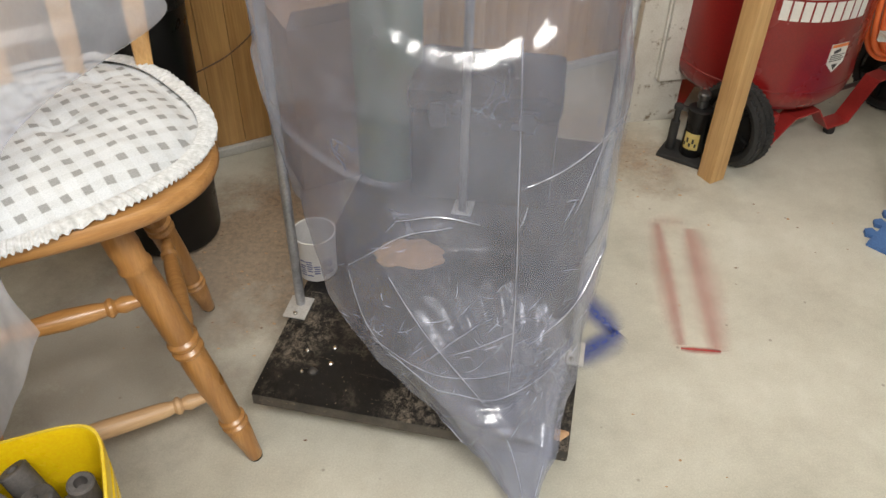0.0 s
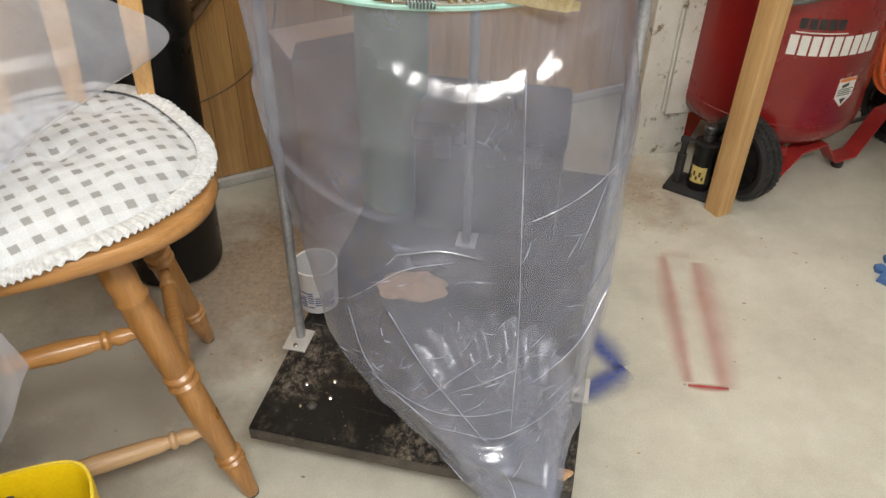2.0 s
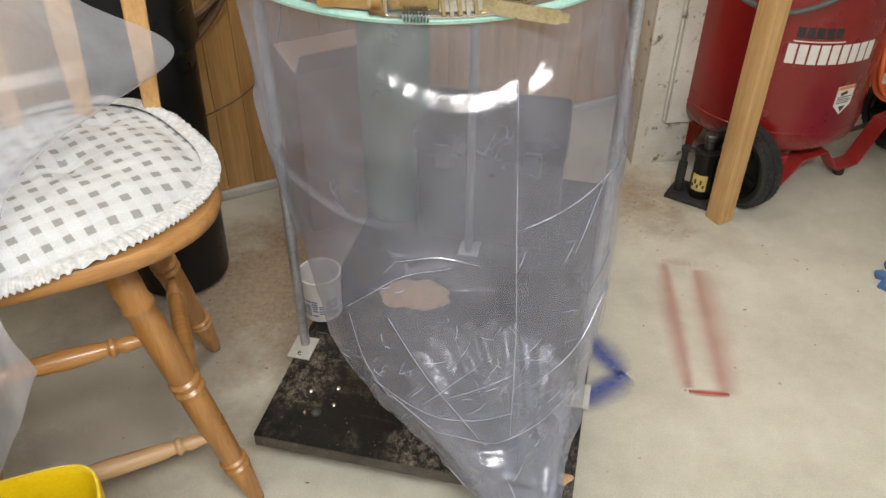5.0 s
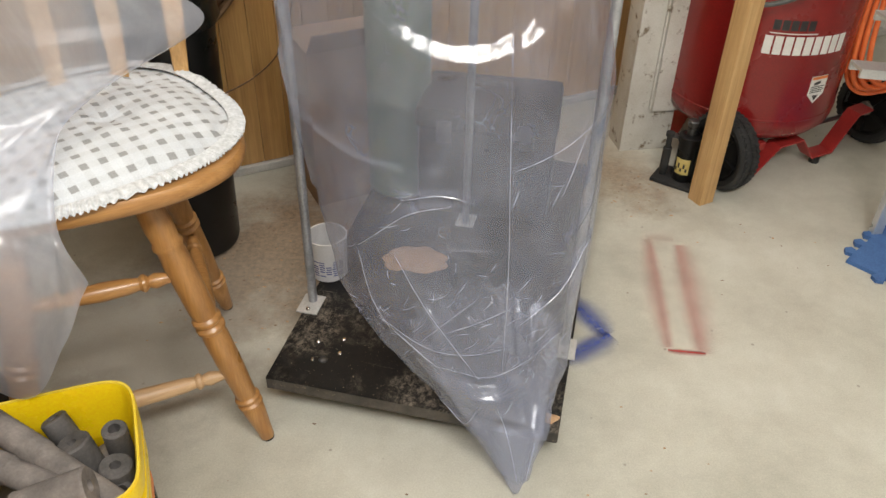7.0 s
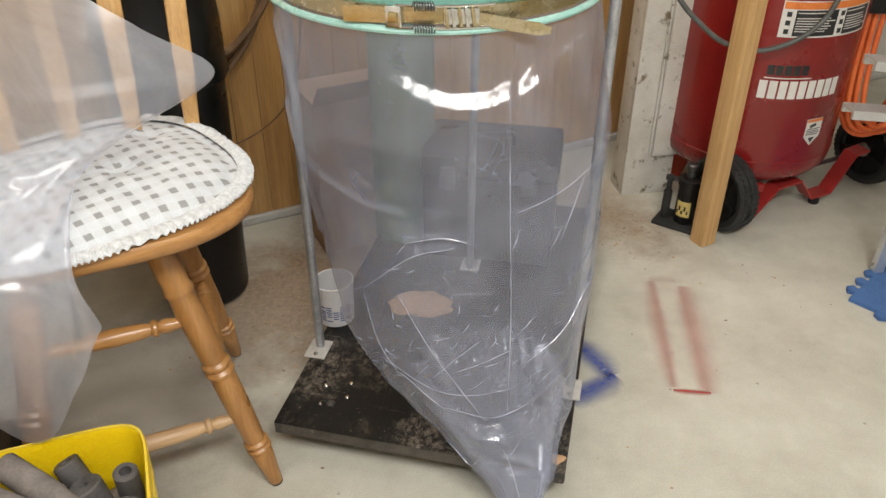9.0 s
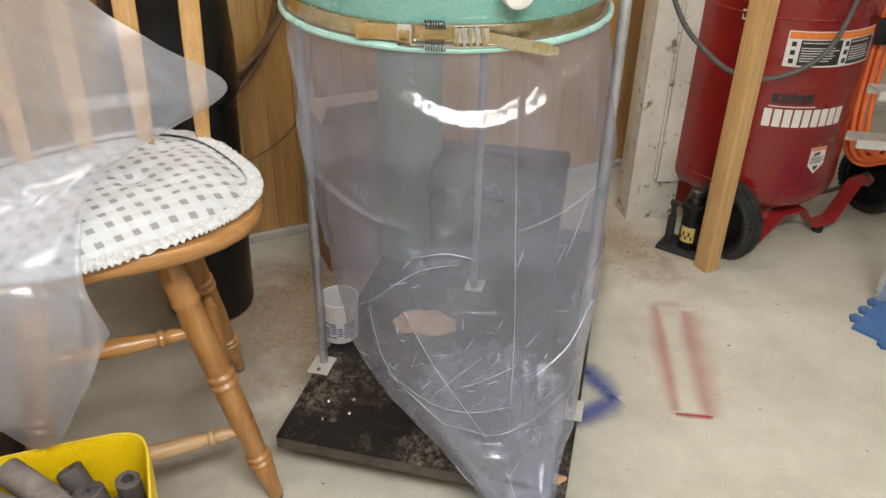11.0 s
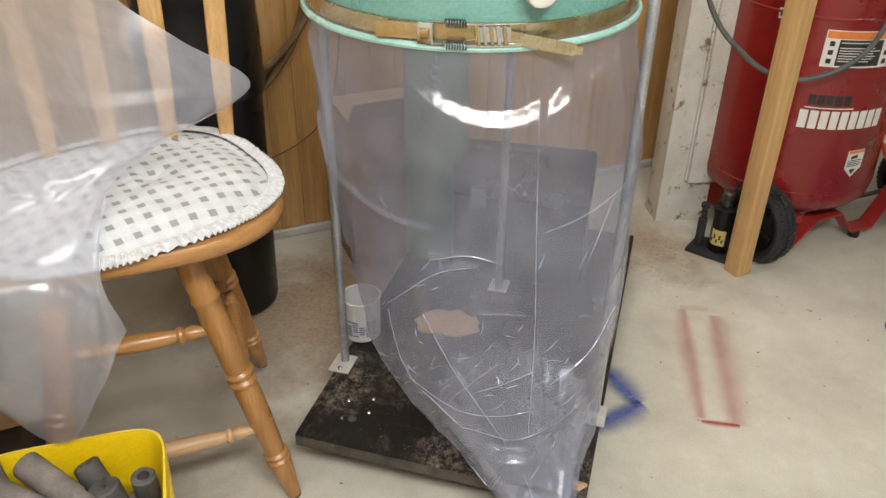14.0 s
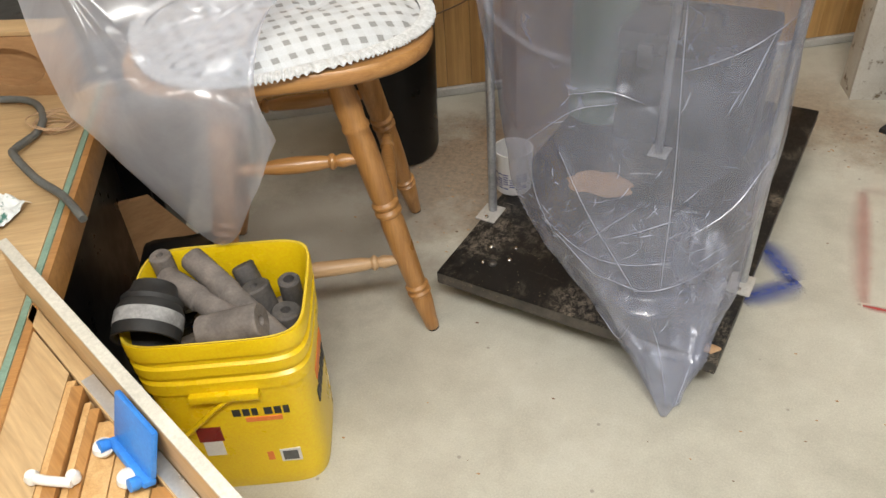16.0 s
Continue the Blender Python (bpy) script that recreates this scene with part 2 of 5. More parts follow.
def checked():
    """Off-white cotton with a woven check of small grey squares."""
    m, nt, sh = material("checked_cotton")
    uv = coords(nt, (1, 1, 1), where="UV")
    sep = nt.nodes.new("ShaderNodeSeparateXYZ")
    wob = node(nt, "ShaderNodeVectorMath")
    wob.operation = "MULTIPLY_ADD"
    nz = nt.nodes.new("ShaderNodeTexNoise")
    nz.inputs["Scale"].default_value = 9
    nt.links.new(uv, nz.inputs["Vector"])
    nt.links.new(nz.outputs["Color"], wob.inputs[0])
    wob.inputs[1].default_value = (0.012, 0.012, 0)
    nt.links.new(uv, wob.inputs[2])
    nt.links.new(wob.outputs[0], sep.inputs[0])

    def band(axis, low, high, period):
        k = node(nt, "ShaderNodeMath")
        k.operation = "MULTIPLY"
        k.inputs[1].default_value = 1 / period
        nt.links.new(sep.outputs[axis], k.inputs[0])
        f = node(nt, "ShaderNodeMath")
        f.operation = "FRACT"
        nt.links.new(k.outputs[0], f.inputs[0])
        return ramp(nt, f.outputs[0], [(low, (0, 0, 0)), (low + 0.05, (1, 1, 1)), (high, (1, 1, 1)), (high + 0.05, (0, 0, 0))])

    fine = noise_tex(nt, uv, 420, 2)
    base = ramp(nt, noise_tex(nt, uv, 14, 4), [(0.3, (0.56, 0.585, 0.61)), (0.7, (0.66, 0.69, 0.72))])
    bx, by = band("X", 0.27, 0.68, 0.0325), band("Y", 0.27, 0.66, 0.0325)
    light = mix(nt, 1.0, bx, by, "LIGHTEN")
    col = mix(nt, mix(nt, 0.18, (0, 0, 0), light), base, (0.42, 0.42, 0.4))
    both = mix(nt, 1.0, bx, by, "MULTIPLY")
    col = mix(nt, mix(nt, 0.85, (0, 0, 0), both), col, (0.25, 0.25, 0.245))
    col = mix(nt, 0.35, col, ramp(nt, fine, [(0.3, (0.3, 0.3, 0.3)), (0.7, (0.7, 0.7, 0.7))]), "OVERLAY")
    nt.links.new(col, sh.inputs["Base Color"])
    sh.inputs["Roughness"].default_value = 0.95
    bump(nt, sh, fine, 0.4, 0.002)
    return m


def panelling():
    """Knotty pine boarding, sanded and varnished amber."""
    return wood("pine_panelling", (0.5, 0.275, 0.085), (0.74, 0.46, 0.18), (40, 40, 1.6), 0.34, coat=0.3, wear=((0.27, 0.14, 0.05), 7.0, 0.66))


def scuffed_black():
    """Black paint on plywood, scraped through and dusted in patches."""
    m, nt, sh = material("scuffed_black_paint")
    vec = coords(nt)
    big = noise_tex(nt, vec, 5.5, 3)
    grit = noise_tex(nt, coords(nt, (1.3, 1.0, 1.0)), 46, 9, 0.85, 0.3)
    fine = noise_tex(nt, vec, 190, 3)
    base = ramp(nt, grit, [(0.35, (0.004, 0.004, 0.004)), (0.7, (0.016, 0.015, 0.014))])
    k = mix(nt, 1.0, ramp(nt, big, [(0.49, (0, 0, 0)), (0.68, (1, 1, 1))]), ramp(nt, grit, [(0.47, (0, 0, 0)), (0.66, (1, 1, 1))]), "MULTIPLY")
    col = mix(nt, k, base, (0.34, 0.285, 0.22))
    scratch = noise_tex(nt, coords(nt, (9, 90, 20), (0, 0, 35)), 1.0, 5, 0.7, 0.8)
    col = mix(nt, ramp(nt, scratch, [(0.64, (0, 0, 0)), (0.7, (0.55, 0.55, 0.55))]), col, (0.3, 0.26, 0.21))
    col = mix(nt, ramp(nt, fine, [(0.67, (0, 0, 0)), (0.72, (0.9, 0.9, 0.9))]), col, (0.42, 0.33, 0.23))
    nt.links.new(col, sh.inputs["Base Color"])
    nt.links.new(ramp(nt, grit, [(0.35, (0.3,) * 3), (0.65, (0.6,) * 3)]), sh.inputs["Roughness"])
    sh.inputs["Specular IOR Level"].default_value = 0.3
    bump(nt, sh, grit, 0.35, 0.002)
    return m


CONCRETE = concrete()
WHITE_WALL = surface("wall_paint", (0.66, 0.64, 0.6), (0.72, 0.7, 0.66), 2.0, 0.7)
CEILING = surface("ceiling_paint", (0.72, 0.71, 0.69), (0.77, 0.76, 0.74), 1.5, 0.8)
PINE = panelling()
BASE_WHITE = surface("grey_white_trim", (0.5, 0.49, 0.46), (0.62, 0.61, 0.58), 6, 0.7)
BLACK_PLY = scuffed_black()
PLY_EDGE = surface("worn_board_edge", (0.03, 0.027, 0.024), (0.11, 0.095, 0.08), 12, 0.6, spots=((0.2, 0.16, 0.12), 30.0, 0.6))
GALV = surface("galvanised_steel", (0.34, 0.35, 0.37), (0.5, 0.51, 0.53), 25, 0.42, 0.6)
ZINC = surface("dull_zinc_bracket", (0.5, 0.49, 0.46), (0.62, 0.6, 0.57), 30, 0.5, 0.3)
MINT = surface("mint_green_enamel", (0.13, 0.31, 0.27), (0.17, 0.36, 0.32), 6, 0.28, coat=0.4)
MINT_LIP = surface("mint_rolled_lip", (0.3, 0.55, 0.49), (0.36, 0.6, 0.55), 10, 0.25, coat=0.4)
BRASSY = surface("yellow_zinc_band", (0.42, 0.32, 0.14), (0.56, 0.5, 0.36), 18, 0.25, 0.9)
CHROME = surface("bright_steel", (0.55, 0.55, 0.53), (0.68, 0.68, 0.66), 30, 0.2, 1.0)
STEEL_DARK = surface("spring_steel", (0.08, 0.08, 0.08), (0.16, 0.16, 0.16), 40, 0.35, 0.8)
BAG = film("clear_bag_film", (0.88, 0.89, 0.93), 0.2, 0.8, 0.17, 0.26, 7.0, (0.06, 0.09), (0.66, 0.71, 0.89), 0.5)
FOLD_FILM = film("doubled_bag_film", (0.95, 0.96, 0.985), 0.07, 0.6, 0.2, 0.3, 12.0, (0.08, 0.1), (0.66, 0.71, 0.89))
GATHERED_FILM = film("gathered_bag_film", (0.93, 0.94, 0.97), 0.2, 1.0, 0.2, 0.15, 14.0, (0.12, 0.1), (0.78, 0.81, 0.9))
# milkier film whose pale colour stands in for glints along the creases
CREASE_GLINT_FILM = film("crease_glint_film", (0.92, 0.93, 0.96), 0.6, 3.0, 0.2, 0.2, 9.0)
SHEET = film("milky_sheet_film", (0.9, 0.91, 0.95), 0.4, 1.3, 0.22, 0.05, 3.0, (0.0, 0.0), (0.82, 0.86, 0.97), 0.2)
OAK = wood("honey_oak", (0.3, 0.135, 0.038), (0.47, 0.245, 0.082), (3, 55, 55), 0.33, coat=0.35)
OAK_V = wood("honey_oak_upright", (0.3, 0.135, 0.038), (0.47, 0.245, 0.082), (55, 55, 3), 0.33, coat=0.35)
# lighter copy of the oak: bright light on the chair back put into its colour
OAK_BACK = wood("lit_oak_back", (0.46, 0.25, 0.08), (0.62, 0.38, 0.15), (55, 55, 3), 0.35, coat=0.35)
PALE_OAK = wood("pale_worn_oak", (0.42, 0.26, 0.13), (0.56, 0.38, 0.22), (3, 55, 55), 0.45)
FIR = wood("fir_stud", (0.5, 0.29, 0.11), (0.66, 0.43, 0.2), (70, 70, 2.5), 0.55, wear=((0.3, 0.16, 0.07), 9, 0.68))
RED = surface("red_tank_paint", (0.2, 0.007, 0.007), (0.25, 0.01, 0.01), 3, 0.3, coat=0.35, relief=0.05)
RED_FRAME = surface("red_frame_paint", (0.3, 0.02, 0.018), (0.4, 0.035, 0.03), 9, 0.45, spots=((0.25, 0.2, 0.17), 25, 0.68))
RUBBER = surface("black_rubber", (0.012, 0.012, 0.012), (0.03, 0.03, 0.03), 20, 0.65, relief=0.4)
BLACK_PLASTIC = surface("black_plastic", (0.004, 0.004, 0.004), (0.009, 0.009, 0.0095), 12, 0.34)
BLACK_PLASTIC.node_tree.nodes["Principled BSDF"].inputs["Specular IOR Level"].default_value = 0.35
GREY_RUBBER = surface("dusty_grey_rubber", (0.12, 0.105, 0.095), (0.23, 0.2, 0.18), 22, 0.85, relief=0.5, spots=((0.3, 0.26, 0.22), 40, 0.7))
DARK_RUBBER = surface("dark_grey_rubber", (0.045, 0.042, 0.04), (0.11, 0.1, 0.095), 25, 0.75, relief=0.5, spots=((0.22, 0.19, 0.16), 35, 0.68))
YELLOW = surface("yellow_pail_plastic", (0.78, 0.53, 0.006), (0.84, 0.59, 0.01), 5, 0.32, relief=0.04)
YELLOW_WORN = surface("yellow_rim_scuffed", (0.64, 0.45, 0.02), (0.74, 0.55, 0.06), 8, 0.35, spots=((0.72, 0.66, 0.5), 30, 0.66))
WEATHERED = surface("weathered_white_paint", (0.56, 0.53, 0.47), (0.7, 0.68, 0.63), 7, 0.7, relief=0.5, spots=((0.2, 0.15, 0.1), 20, 0.57))
BARE_SIDE = wood("old_board_edge", (0.2, 0.13, 0.09), (0.34, 0.24, 0.17), (60, 60, 3), 0.7)
ORANGE = surface("orange_hose", (0.72, 0.13, 0.03), (0.82, 0.19, 0.05), 15, 0.4)
GREY_CORD = surface("grey_cord", (0.07, 0.075, 0.07), (0.12, 0.125, 0.12), 30, 0.5)
TAN_HOSE = surface("brown_hose", (0.13, 0.075, 0.035), (0.24, 0.14, 0.07), 20, 0.45)
LABEL_WHITE = surface("printed_white", (0.7, 0.68, 0.64), (0.76, 0.74, 0.7), 30, 0.5)
INK = surface("printed_black", (0.02, 0.02, 0.02), (0.035, 0.035, 0.035), 50, 0.5)
LABEL_ORANGE = surface("printed_orange", (0.75, 0.2, 0.04), (0.8, 0.25, 0.06), 50, 0.5)
LABEL_YELLOW = surface("printed_yellow", (0.55, 0.42, 0.12), (0.62, 0.5, 0.2), 50, 0.5)
INK_BLUE = surface("printed_blue", (0.06, 0.08, 0.25), (0.09, 0.12, 0.3), 50, 0.5)
TUB = surface("white_tub_plastic", (0.68, 0.67, 0.65), (0.74, 0.73, 0.72), 10, 0.4)
FOAM_BLUE = surface("blue_foam", (0.05, 0.12, 0.3), (0.07, 0.16, 0.37), 25, 0.8, relief=0.3)
BLUE_PLASTIC = surface("blue_plastic", (0.03, 0.19, 0.6), (0.05, 0.25, 0.7), 10, 0.4)
ALU = surface("aluminium", (0.62, 0.63, 0.64), (0.74, 0.75, 0.76), 20, 0.35, 0.7)
BIRCH = wood("birch_board", (0.42, 0.28, 0.14), (0.54, 0.38, 0.2), (3, 40, 40), 0.55)
MDF = wood("brown_hardboard", (0.3, 0.16, 0.07), (0.42, 0.25, 0.12), (6, 20, 20), 0.55)
CAP_EDGE = surface("worn_cap_edge", (0.46, 0.44, 0.38), (0.54, 0.52, 0.46), 9, 0.7, spots=((0.34, 0.29, 0.22), 30, 0.66))
WHITE_EDGE = surface("white_melamine", (0.68, 0.66, 0.62), (0.76, 0.75, 0.72), 12, 0.45)
GREEN_EDGE = surface("green_edge_paint", (0.16, 0.26, 0.2), (0.24, 0.35, 0.28), 20, 0.6)
GREEN_CAN = surface("green_painted_steel", (0.1, 0.2, 0.11), (0.16, 0.27, 0.16), 6, 0.5)
CARD = surface("brown_cardboard", (0.36, 0.23, 0.13), (0.46, 0.31, 0.19), 9, 0.85)
SAWDUST = surface("sawdust", (0.42, 0.25, 0.13), (0.6, 0.4, 0.24), 60, 0.95, relief=1.0)
COTTON = checked()
FRINGE = surface("cotton_fringe", (0.5, 0.51, 0.51), (0.68, 0.69, 0.7), 90, 0.95, relief=0.6)
RED_SPRAY = sprayed("red_spray_paint", (0.55, 0.09, 0.09), 0.32)
BLUE_SPRAY = sprayed("blue_spray_paint", (0.04, 0.085, 0.38), 0.68)
RED_FAINT = sprayed("faint_red_spray_paint", (0.55, 0.12, 0.1), 0.16)
RED_BOLD = sprayed("bold_red_spray_paint", (0.5, 0.05, 0.05), 0.75)
TUBE_GLOW = bpy.data.materials.new("lit_tube")
TUBE_GLOW.use_nodes = True
TUBE_GLOW.node_tree.nodes["Principled BSDF"].inputs["Emission Color"].default_value = (1, 0.96, 0.88, 1)
TUBE_GLOW.node_tree.nodes["Principled BSDF"].inputs["Emission Strength"].default_value = 6


# ---- shaping helpers ----
def thing(name, at, label, category, group="", turn=0.0, kind=""):
    ob = new(name)
    ob.empty_display_size = 0.05
    ob.matrix_basis = pose(*at, 0, 0, turn)
    return tagged(ob, label, category, group, kind)


def finish(bm, mat, name, sharp=38):
    bmesh.ops.recalc_face_normals(bm, faces=bm.faces)
    for f in bm.faces:
        f.smooth = True
    for e in bm.edges:
        if len(e.link_faces) == 2 and e.calc_face_angle(0) > radians(sharp):
            e.smooth = False
    me = bpy.data.meshes.new(name)
    bm.to_mesh(me)
    bm.free()
    for m in mat if isinstance(mat, (list, tuple)) else [mat]:
        me.materials.append(m)
    return me


def part(name, bm, mat, parent=None, label="", sharp=38):
    """One mesh under a thing or a part, in its coordinates."""
    ob = new(name, finish(bm, mat, name, sharp))
    ob.parent = parent
    return tagged(ob, label) if label else ob


def facing(ob, direction):
    """Turns an open sheet so that its front looks along a direction."""
    d = Vector(direction)
    if sum((f.normal.dot(d) * f.area for f in ob.data.polygons), 0.0) < 0:
        ob.data.flip_normals()
    return ob


def structure(name, bm, mat, label, category):
    return tagged(part(name, bm, mat), label, category, kind="structure")


def box(bm, lo, hi, bevel=0.0, m=None):
    r = bmesh.ops.create_cube(bm, size=1.0)
    lo, hi = Vector(lo), Vector(hi)
    for v in r["verts"]:
        v.co = Vector([(a + b) / 2 + c * (b - a) for a, b, c in zip(lo, hi, v.co)])
    vs = r["verts"]
    if bevel:
        es = list({e for v in vs for e in v.link_edges})
        out = bmesh.ops.bevel(bm, geom=es, offset=bevel, segments=2, affect="EDGES", profile=0.6)
        vs = list({v for f in out["faces"] for v in f.verts} | {v for v in vs if v.is_valid})
    if m is not None:
        bmesh.ops.transform(bm, matrix=m, verts=vs)
    return vs


def boxed(lo, hi, bevel=0.0, m=None):
    bm = bmesh.new()
    box(bm, lo, hi, bevel, m)
    return bm


def rings(bm, loops, closed=True, cap=(True, True), wrap=False):
    """Joins loops of points with quads."""
    made = [[bm.verts.new(p) for p in loop] for loop in loops]
    n = len(made[0])
    pairs = list(zip(made, made[1:])) + ([(made[-1], made[0])] if wrap else [])
    for a, b in pairs:
        for i in range(n if closed else n - 1):
            bm.faces.new((a[i], a[(i + 1) % n], b[(i + 1) % n], b[i]))
    if closed and not wrap:
        if cap[0]:
            bm.faces.new(made[0][::-1])
        if cap[1]:
            bm.faces.new(made[-1])
    return made


def lathe(bm, profile, m=None, seg=32, cap=(True, True)):
    """Turns (radius, height) pairs round z."""
    loops = []
    for r, z in profile:
        loops.append([(Vector((r * math.cos(a), r * math.sin(a), z))) for a in (2 * math.pi * i / seg for i in range(seg))])
    if m is not None:
        loops = [[m @ p for p in loop] for loop in loops]
    rings(bm, loops, cap=cap)


def turned(profile, m=None, seg=32, cap=(True, True)):
    bm = bmesh.new()
    lathe(bm, profile, m, seg, cap)
    return bm


def along(p0, p1):
    """The pose at p0 whose z runs to p1."""
    d = Vector(p1) - Vector(p0)
    return Matrix.Translation(p0) @ d.to_track_quat("Z", "Y").to_matrix().to_4x4()


def spline(points, steps=10):
    """A smooth line through points."""
    pts = [Vector(p) for p in points]
    pts = [2 * pts[0] - pts[1]] + pts + [2 * pts[-1] - pts[-2]]
    out = []
    for a, b, c, d in zip(pts, pts[1:], pts[2:], pts[3:]):
        for i in range(steps):
            t = i / steps
            out.append(0.5 * (2 * b + (c - a) * t + (2 * a - 5 * b + 4 * c - d) * t * t + (3 * b - a - 3 * c + d) * t**3))
    return out + [pts[-2]]


def tube(bm, points, r, seg=10, steps=10, closed_ends=True):
    line = spline(points, steps) if steps > 1 else [Vector(p) for p in points]
    loops, side = [], None
    for i, p in enumerate(line):
        d = (line[min(i + 1, len(line) - 1)] - line[max(i - 1, 0)]).normalized()
        if side is None:
            side = d.orthogonal().normalized()
        side = (side - d * side.dot(d)).normalized()
        up = d.cross(side)
        rr = r(i / (len(line) - 1)) if callable(r) else r
        loops.append([p + rr * (math.cos(a) * side + math.sin(a) * up) for a in (2 * math.pi * k / seg for k in range(seg))])
    rings(bm, loops, cap=(closed_ends, closed_ends))


def tubed(points, r, seg=10, steps=10):
    bm = bmesh.new()
    tube(bm, points, r, seg, steps)
    return bm


def outline(hw, hd, power, n=48, start=0.0):
    """A rounded rectangle as a superellipse."""
    pts = []
    for i in range(n):
        a = 2 * math.pi * i / n + start
        c, s = math.cos(a), math.sin(a)
        pts.append((math.copysign(abs(c) ** (2 / power), c) * hw, math.copysign(abs(s) ** (2 / power), s) * hd))
    return pts


def patch(m, u0, u1, v0, v1, thick=0.0006):
    """A thin printed patch lying on local xy."""
    return boxed((u0, v0, 0), (u1, v1, thick), 0, m)


# ---- the setting ----
ROOM = pose(-0.6, 2.265, 0, 0, 0, 30)  # x along the panelled wall, y into it
floor = structure("floor", boxed((-1.87, -4.72, -0.1), (4.42, 0.14, 0), 0, ROOM), CONCRETE, "pale grey-beige concrete floor with stains, sawdust and shade painted under the stool", "floor")
wall_back = structure("wall_back", boxed((-1.75, 0.02, 0), (4.3, 0.14, 2.6), 0, ROOM), WHITE_WALL, "stud wall behind the pine panelling", "wall")
# unseen walls and ceiling, added to close the room and bounce light
structure("wall_left", boxed((-1.87, -4.6, 0), (-1.75, 0.14, 2.6), 0, ROOM), WHITE_WALL, "unseen painted wall added to close the workshop", "wall")
structure("wall_right", boxed((4.3, -4.6, 0), (4.42, 0.14, 2.6), 0, ROOM), WHITE_WALL, "unseen painted wall added to close the workshop", "wall")
structure("wall_front", boxed((-1.87, -4.72, 0), (4.42, -4.6, 2.6), 0, ROOM), WHITE_WALL, "unseen painted wall added to close the workshop", "wall")
structure("ceiling", boxed((-1.87, -4.72, 2.6), (4.42, 0.14, 2.72), 0, ROOM), CEILING, "unseen white painted ceiling added to close the workshop", "ceiling")
structure("baseboard", boxed((-1.74, -0.012, 0.001), (4.29, 0.02, 0.028), 0.003, ROOM), BASE_WHITE, "thin pale sill strip along the wall's foot", "baseboard")


def ceiling_light(x, y, turn):
    t = thing("ceiling_light", (x, y, 2.6), "assumed white ceiling fixture with two lit fluorescent tubes, out of view", "ceiling light", "ceiling lights", turn)
    part("housing", boxed((-0.63, -0.22, -0.07), (0.63, 0.22, 0), 0.01), WHITE_EDGE, t)
    for s in (-0.12, 0.12):
        part("tube", turned([(0.014, -0.6), (0.018, -0.59), (0.018, 0.59), (0.014, 0.6)], pose(0, s, -0.1, 0, 90, 0), 12), TUBE_GLOW, t, "lit tube")


for fx, fy, fturn, fpower in FIXTURES:
    ceiling_light(fx, fy, fturn)


# ---- dust collector ----
DC = pose(-0.336, 1.247, 0, 0, 0, -9.2)  # x along the base's front edge, y to its back
BASE_W, BASE_D, BASE_Z = 0.648, 1.1, 0.1
RING = (0.015, 1.425, 1.03)
RING_R = 0.285
collector = thing("dust_collector", (-0.336, 1.247, 0), "dust collector with mint steel drum on black plywood base", "dust collector", turn=-9.2)
bm = boxed((0, 0, 0.068), (BASE_W, BASE_D, BASE_Z), 0.003)
base = part("base", bm, BLACK_PLY, collector, "scuffed black painted plywood base")
part("front_edge", boxed((0.002, -0.0015, 0.069), (BASE_W - 0.002, -0.0002, BASE_Z - 0.003)), PLY_EDGE, base, "worn grey-brown edge")
for bx, by, br in ((0.105, 0.022, 0.011), (0.135, 0.05, 0.006), (0.075, 0.075, 0.006), (0.13, 0.095, 0.006), (0.082, 0.016, 0.005)):
    part("bolt", turned([(br, 0), (br * 0.9, 0.003), (br * 0.5, 0.005)], pose(bx, by + 0.06, BASE_Z), 12), STEEL_DARK if br > 0.01 else CHROME, base)
bm = bmesh.new()
loops = []
for q in range(6):
    k = 1 - q / 5
    loops.append([(0.618 + 0.024 * k * math.cos(a) * (1 + 0.3 * math.sin(3 * a)), 0.034 + 0.019 * k * math.sin(a) * (1 + 0.3 * math.cos(2 * a)), BASE_Z + 0.0006 + 0.007 * (1 - k)) for a in (2 * math.pi * n / 22 for n in range(22))])
rings(bm, loops)
part("sawdust_clump", bm, SAWDUST, base, "orange sawdust clump")
for cx in (0.07, 0.58):
    for cy in (0.09, 1.0):
        c = part("caster", turned([(0.028, -0.011), (0.032, -0.008), (0.032, 0.008), (0.028, 0.011)], pose(cx, cy, 0.0325, 90, 0, 20), 20), RUBBER, collector)
        part("fork", boxed((cx - 0.02, cy - 0.02, 0.058), (cx + 0.02, cy + 0.02, 0.068), 0.002), STEEL_DARK, c)


def support_pole(x, y, turn, top=1.3):
    p = part("pole", turned([(0.0105, BASE_Z + 0.002), (0.0105, top)], pose(x, y, 0), 16), GALV, collector, "galvanised steel tube")
    part("bracket", boxed((-0.026, -0.048, 0), (0.026, 0.02, 0.004), 0.001, pose(x, y, BASE_Z, 0, 0, turn)), ZINC, p)
    part("screw", turned([(0.006, 0), (0.005, 0.003), (0.002, 0.004)], pose(x, y, BASE_Z + 0.004, 0, 0, turn) @ pose(0, -0.035, 0), 12), CHROME, p)


support_pole(0.012, 0.268, 0)
support_pole(0.632, 0.268, 0)
support_pole(0.305, 0.69, 180)

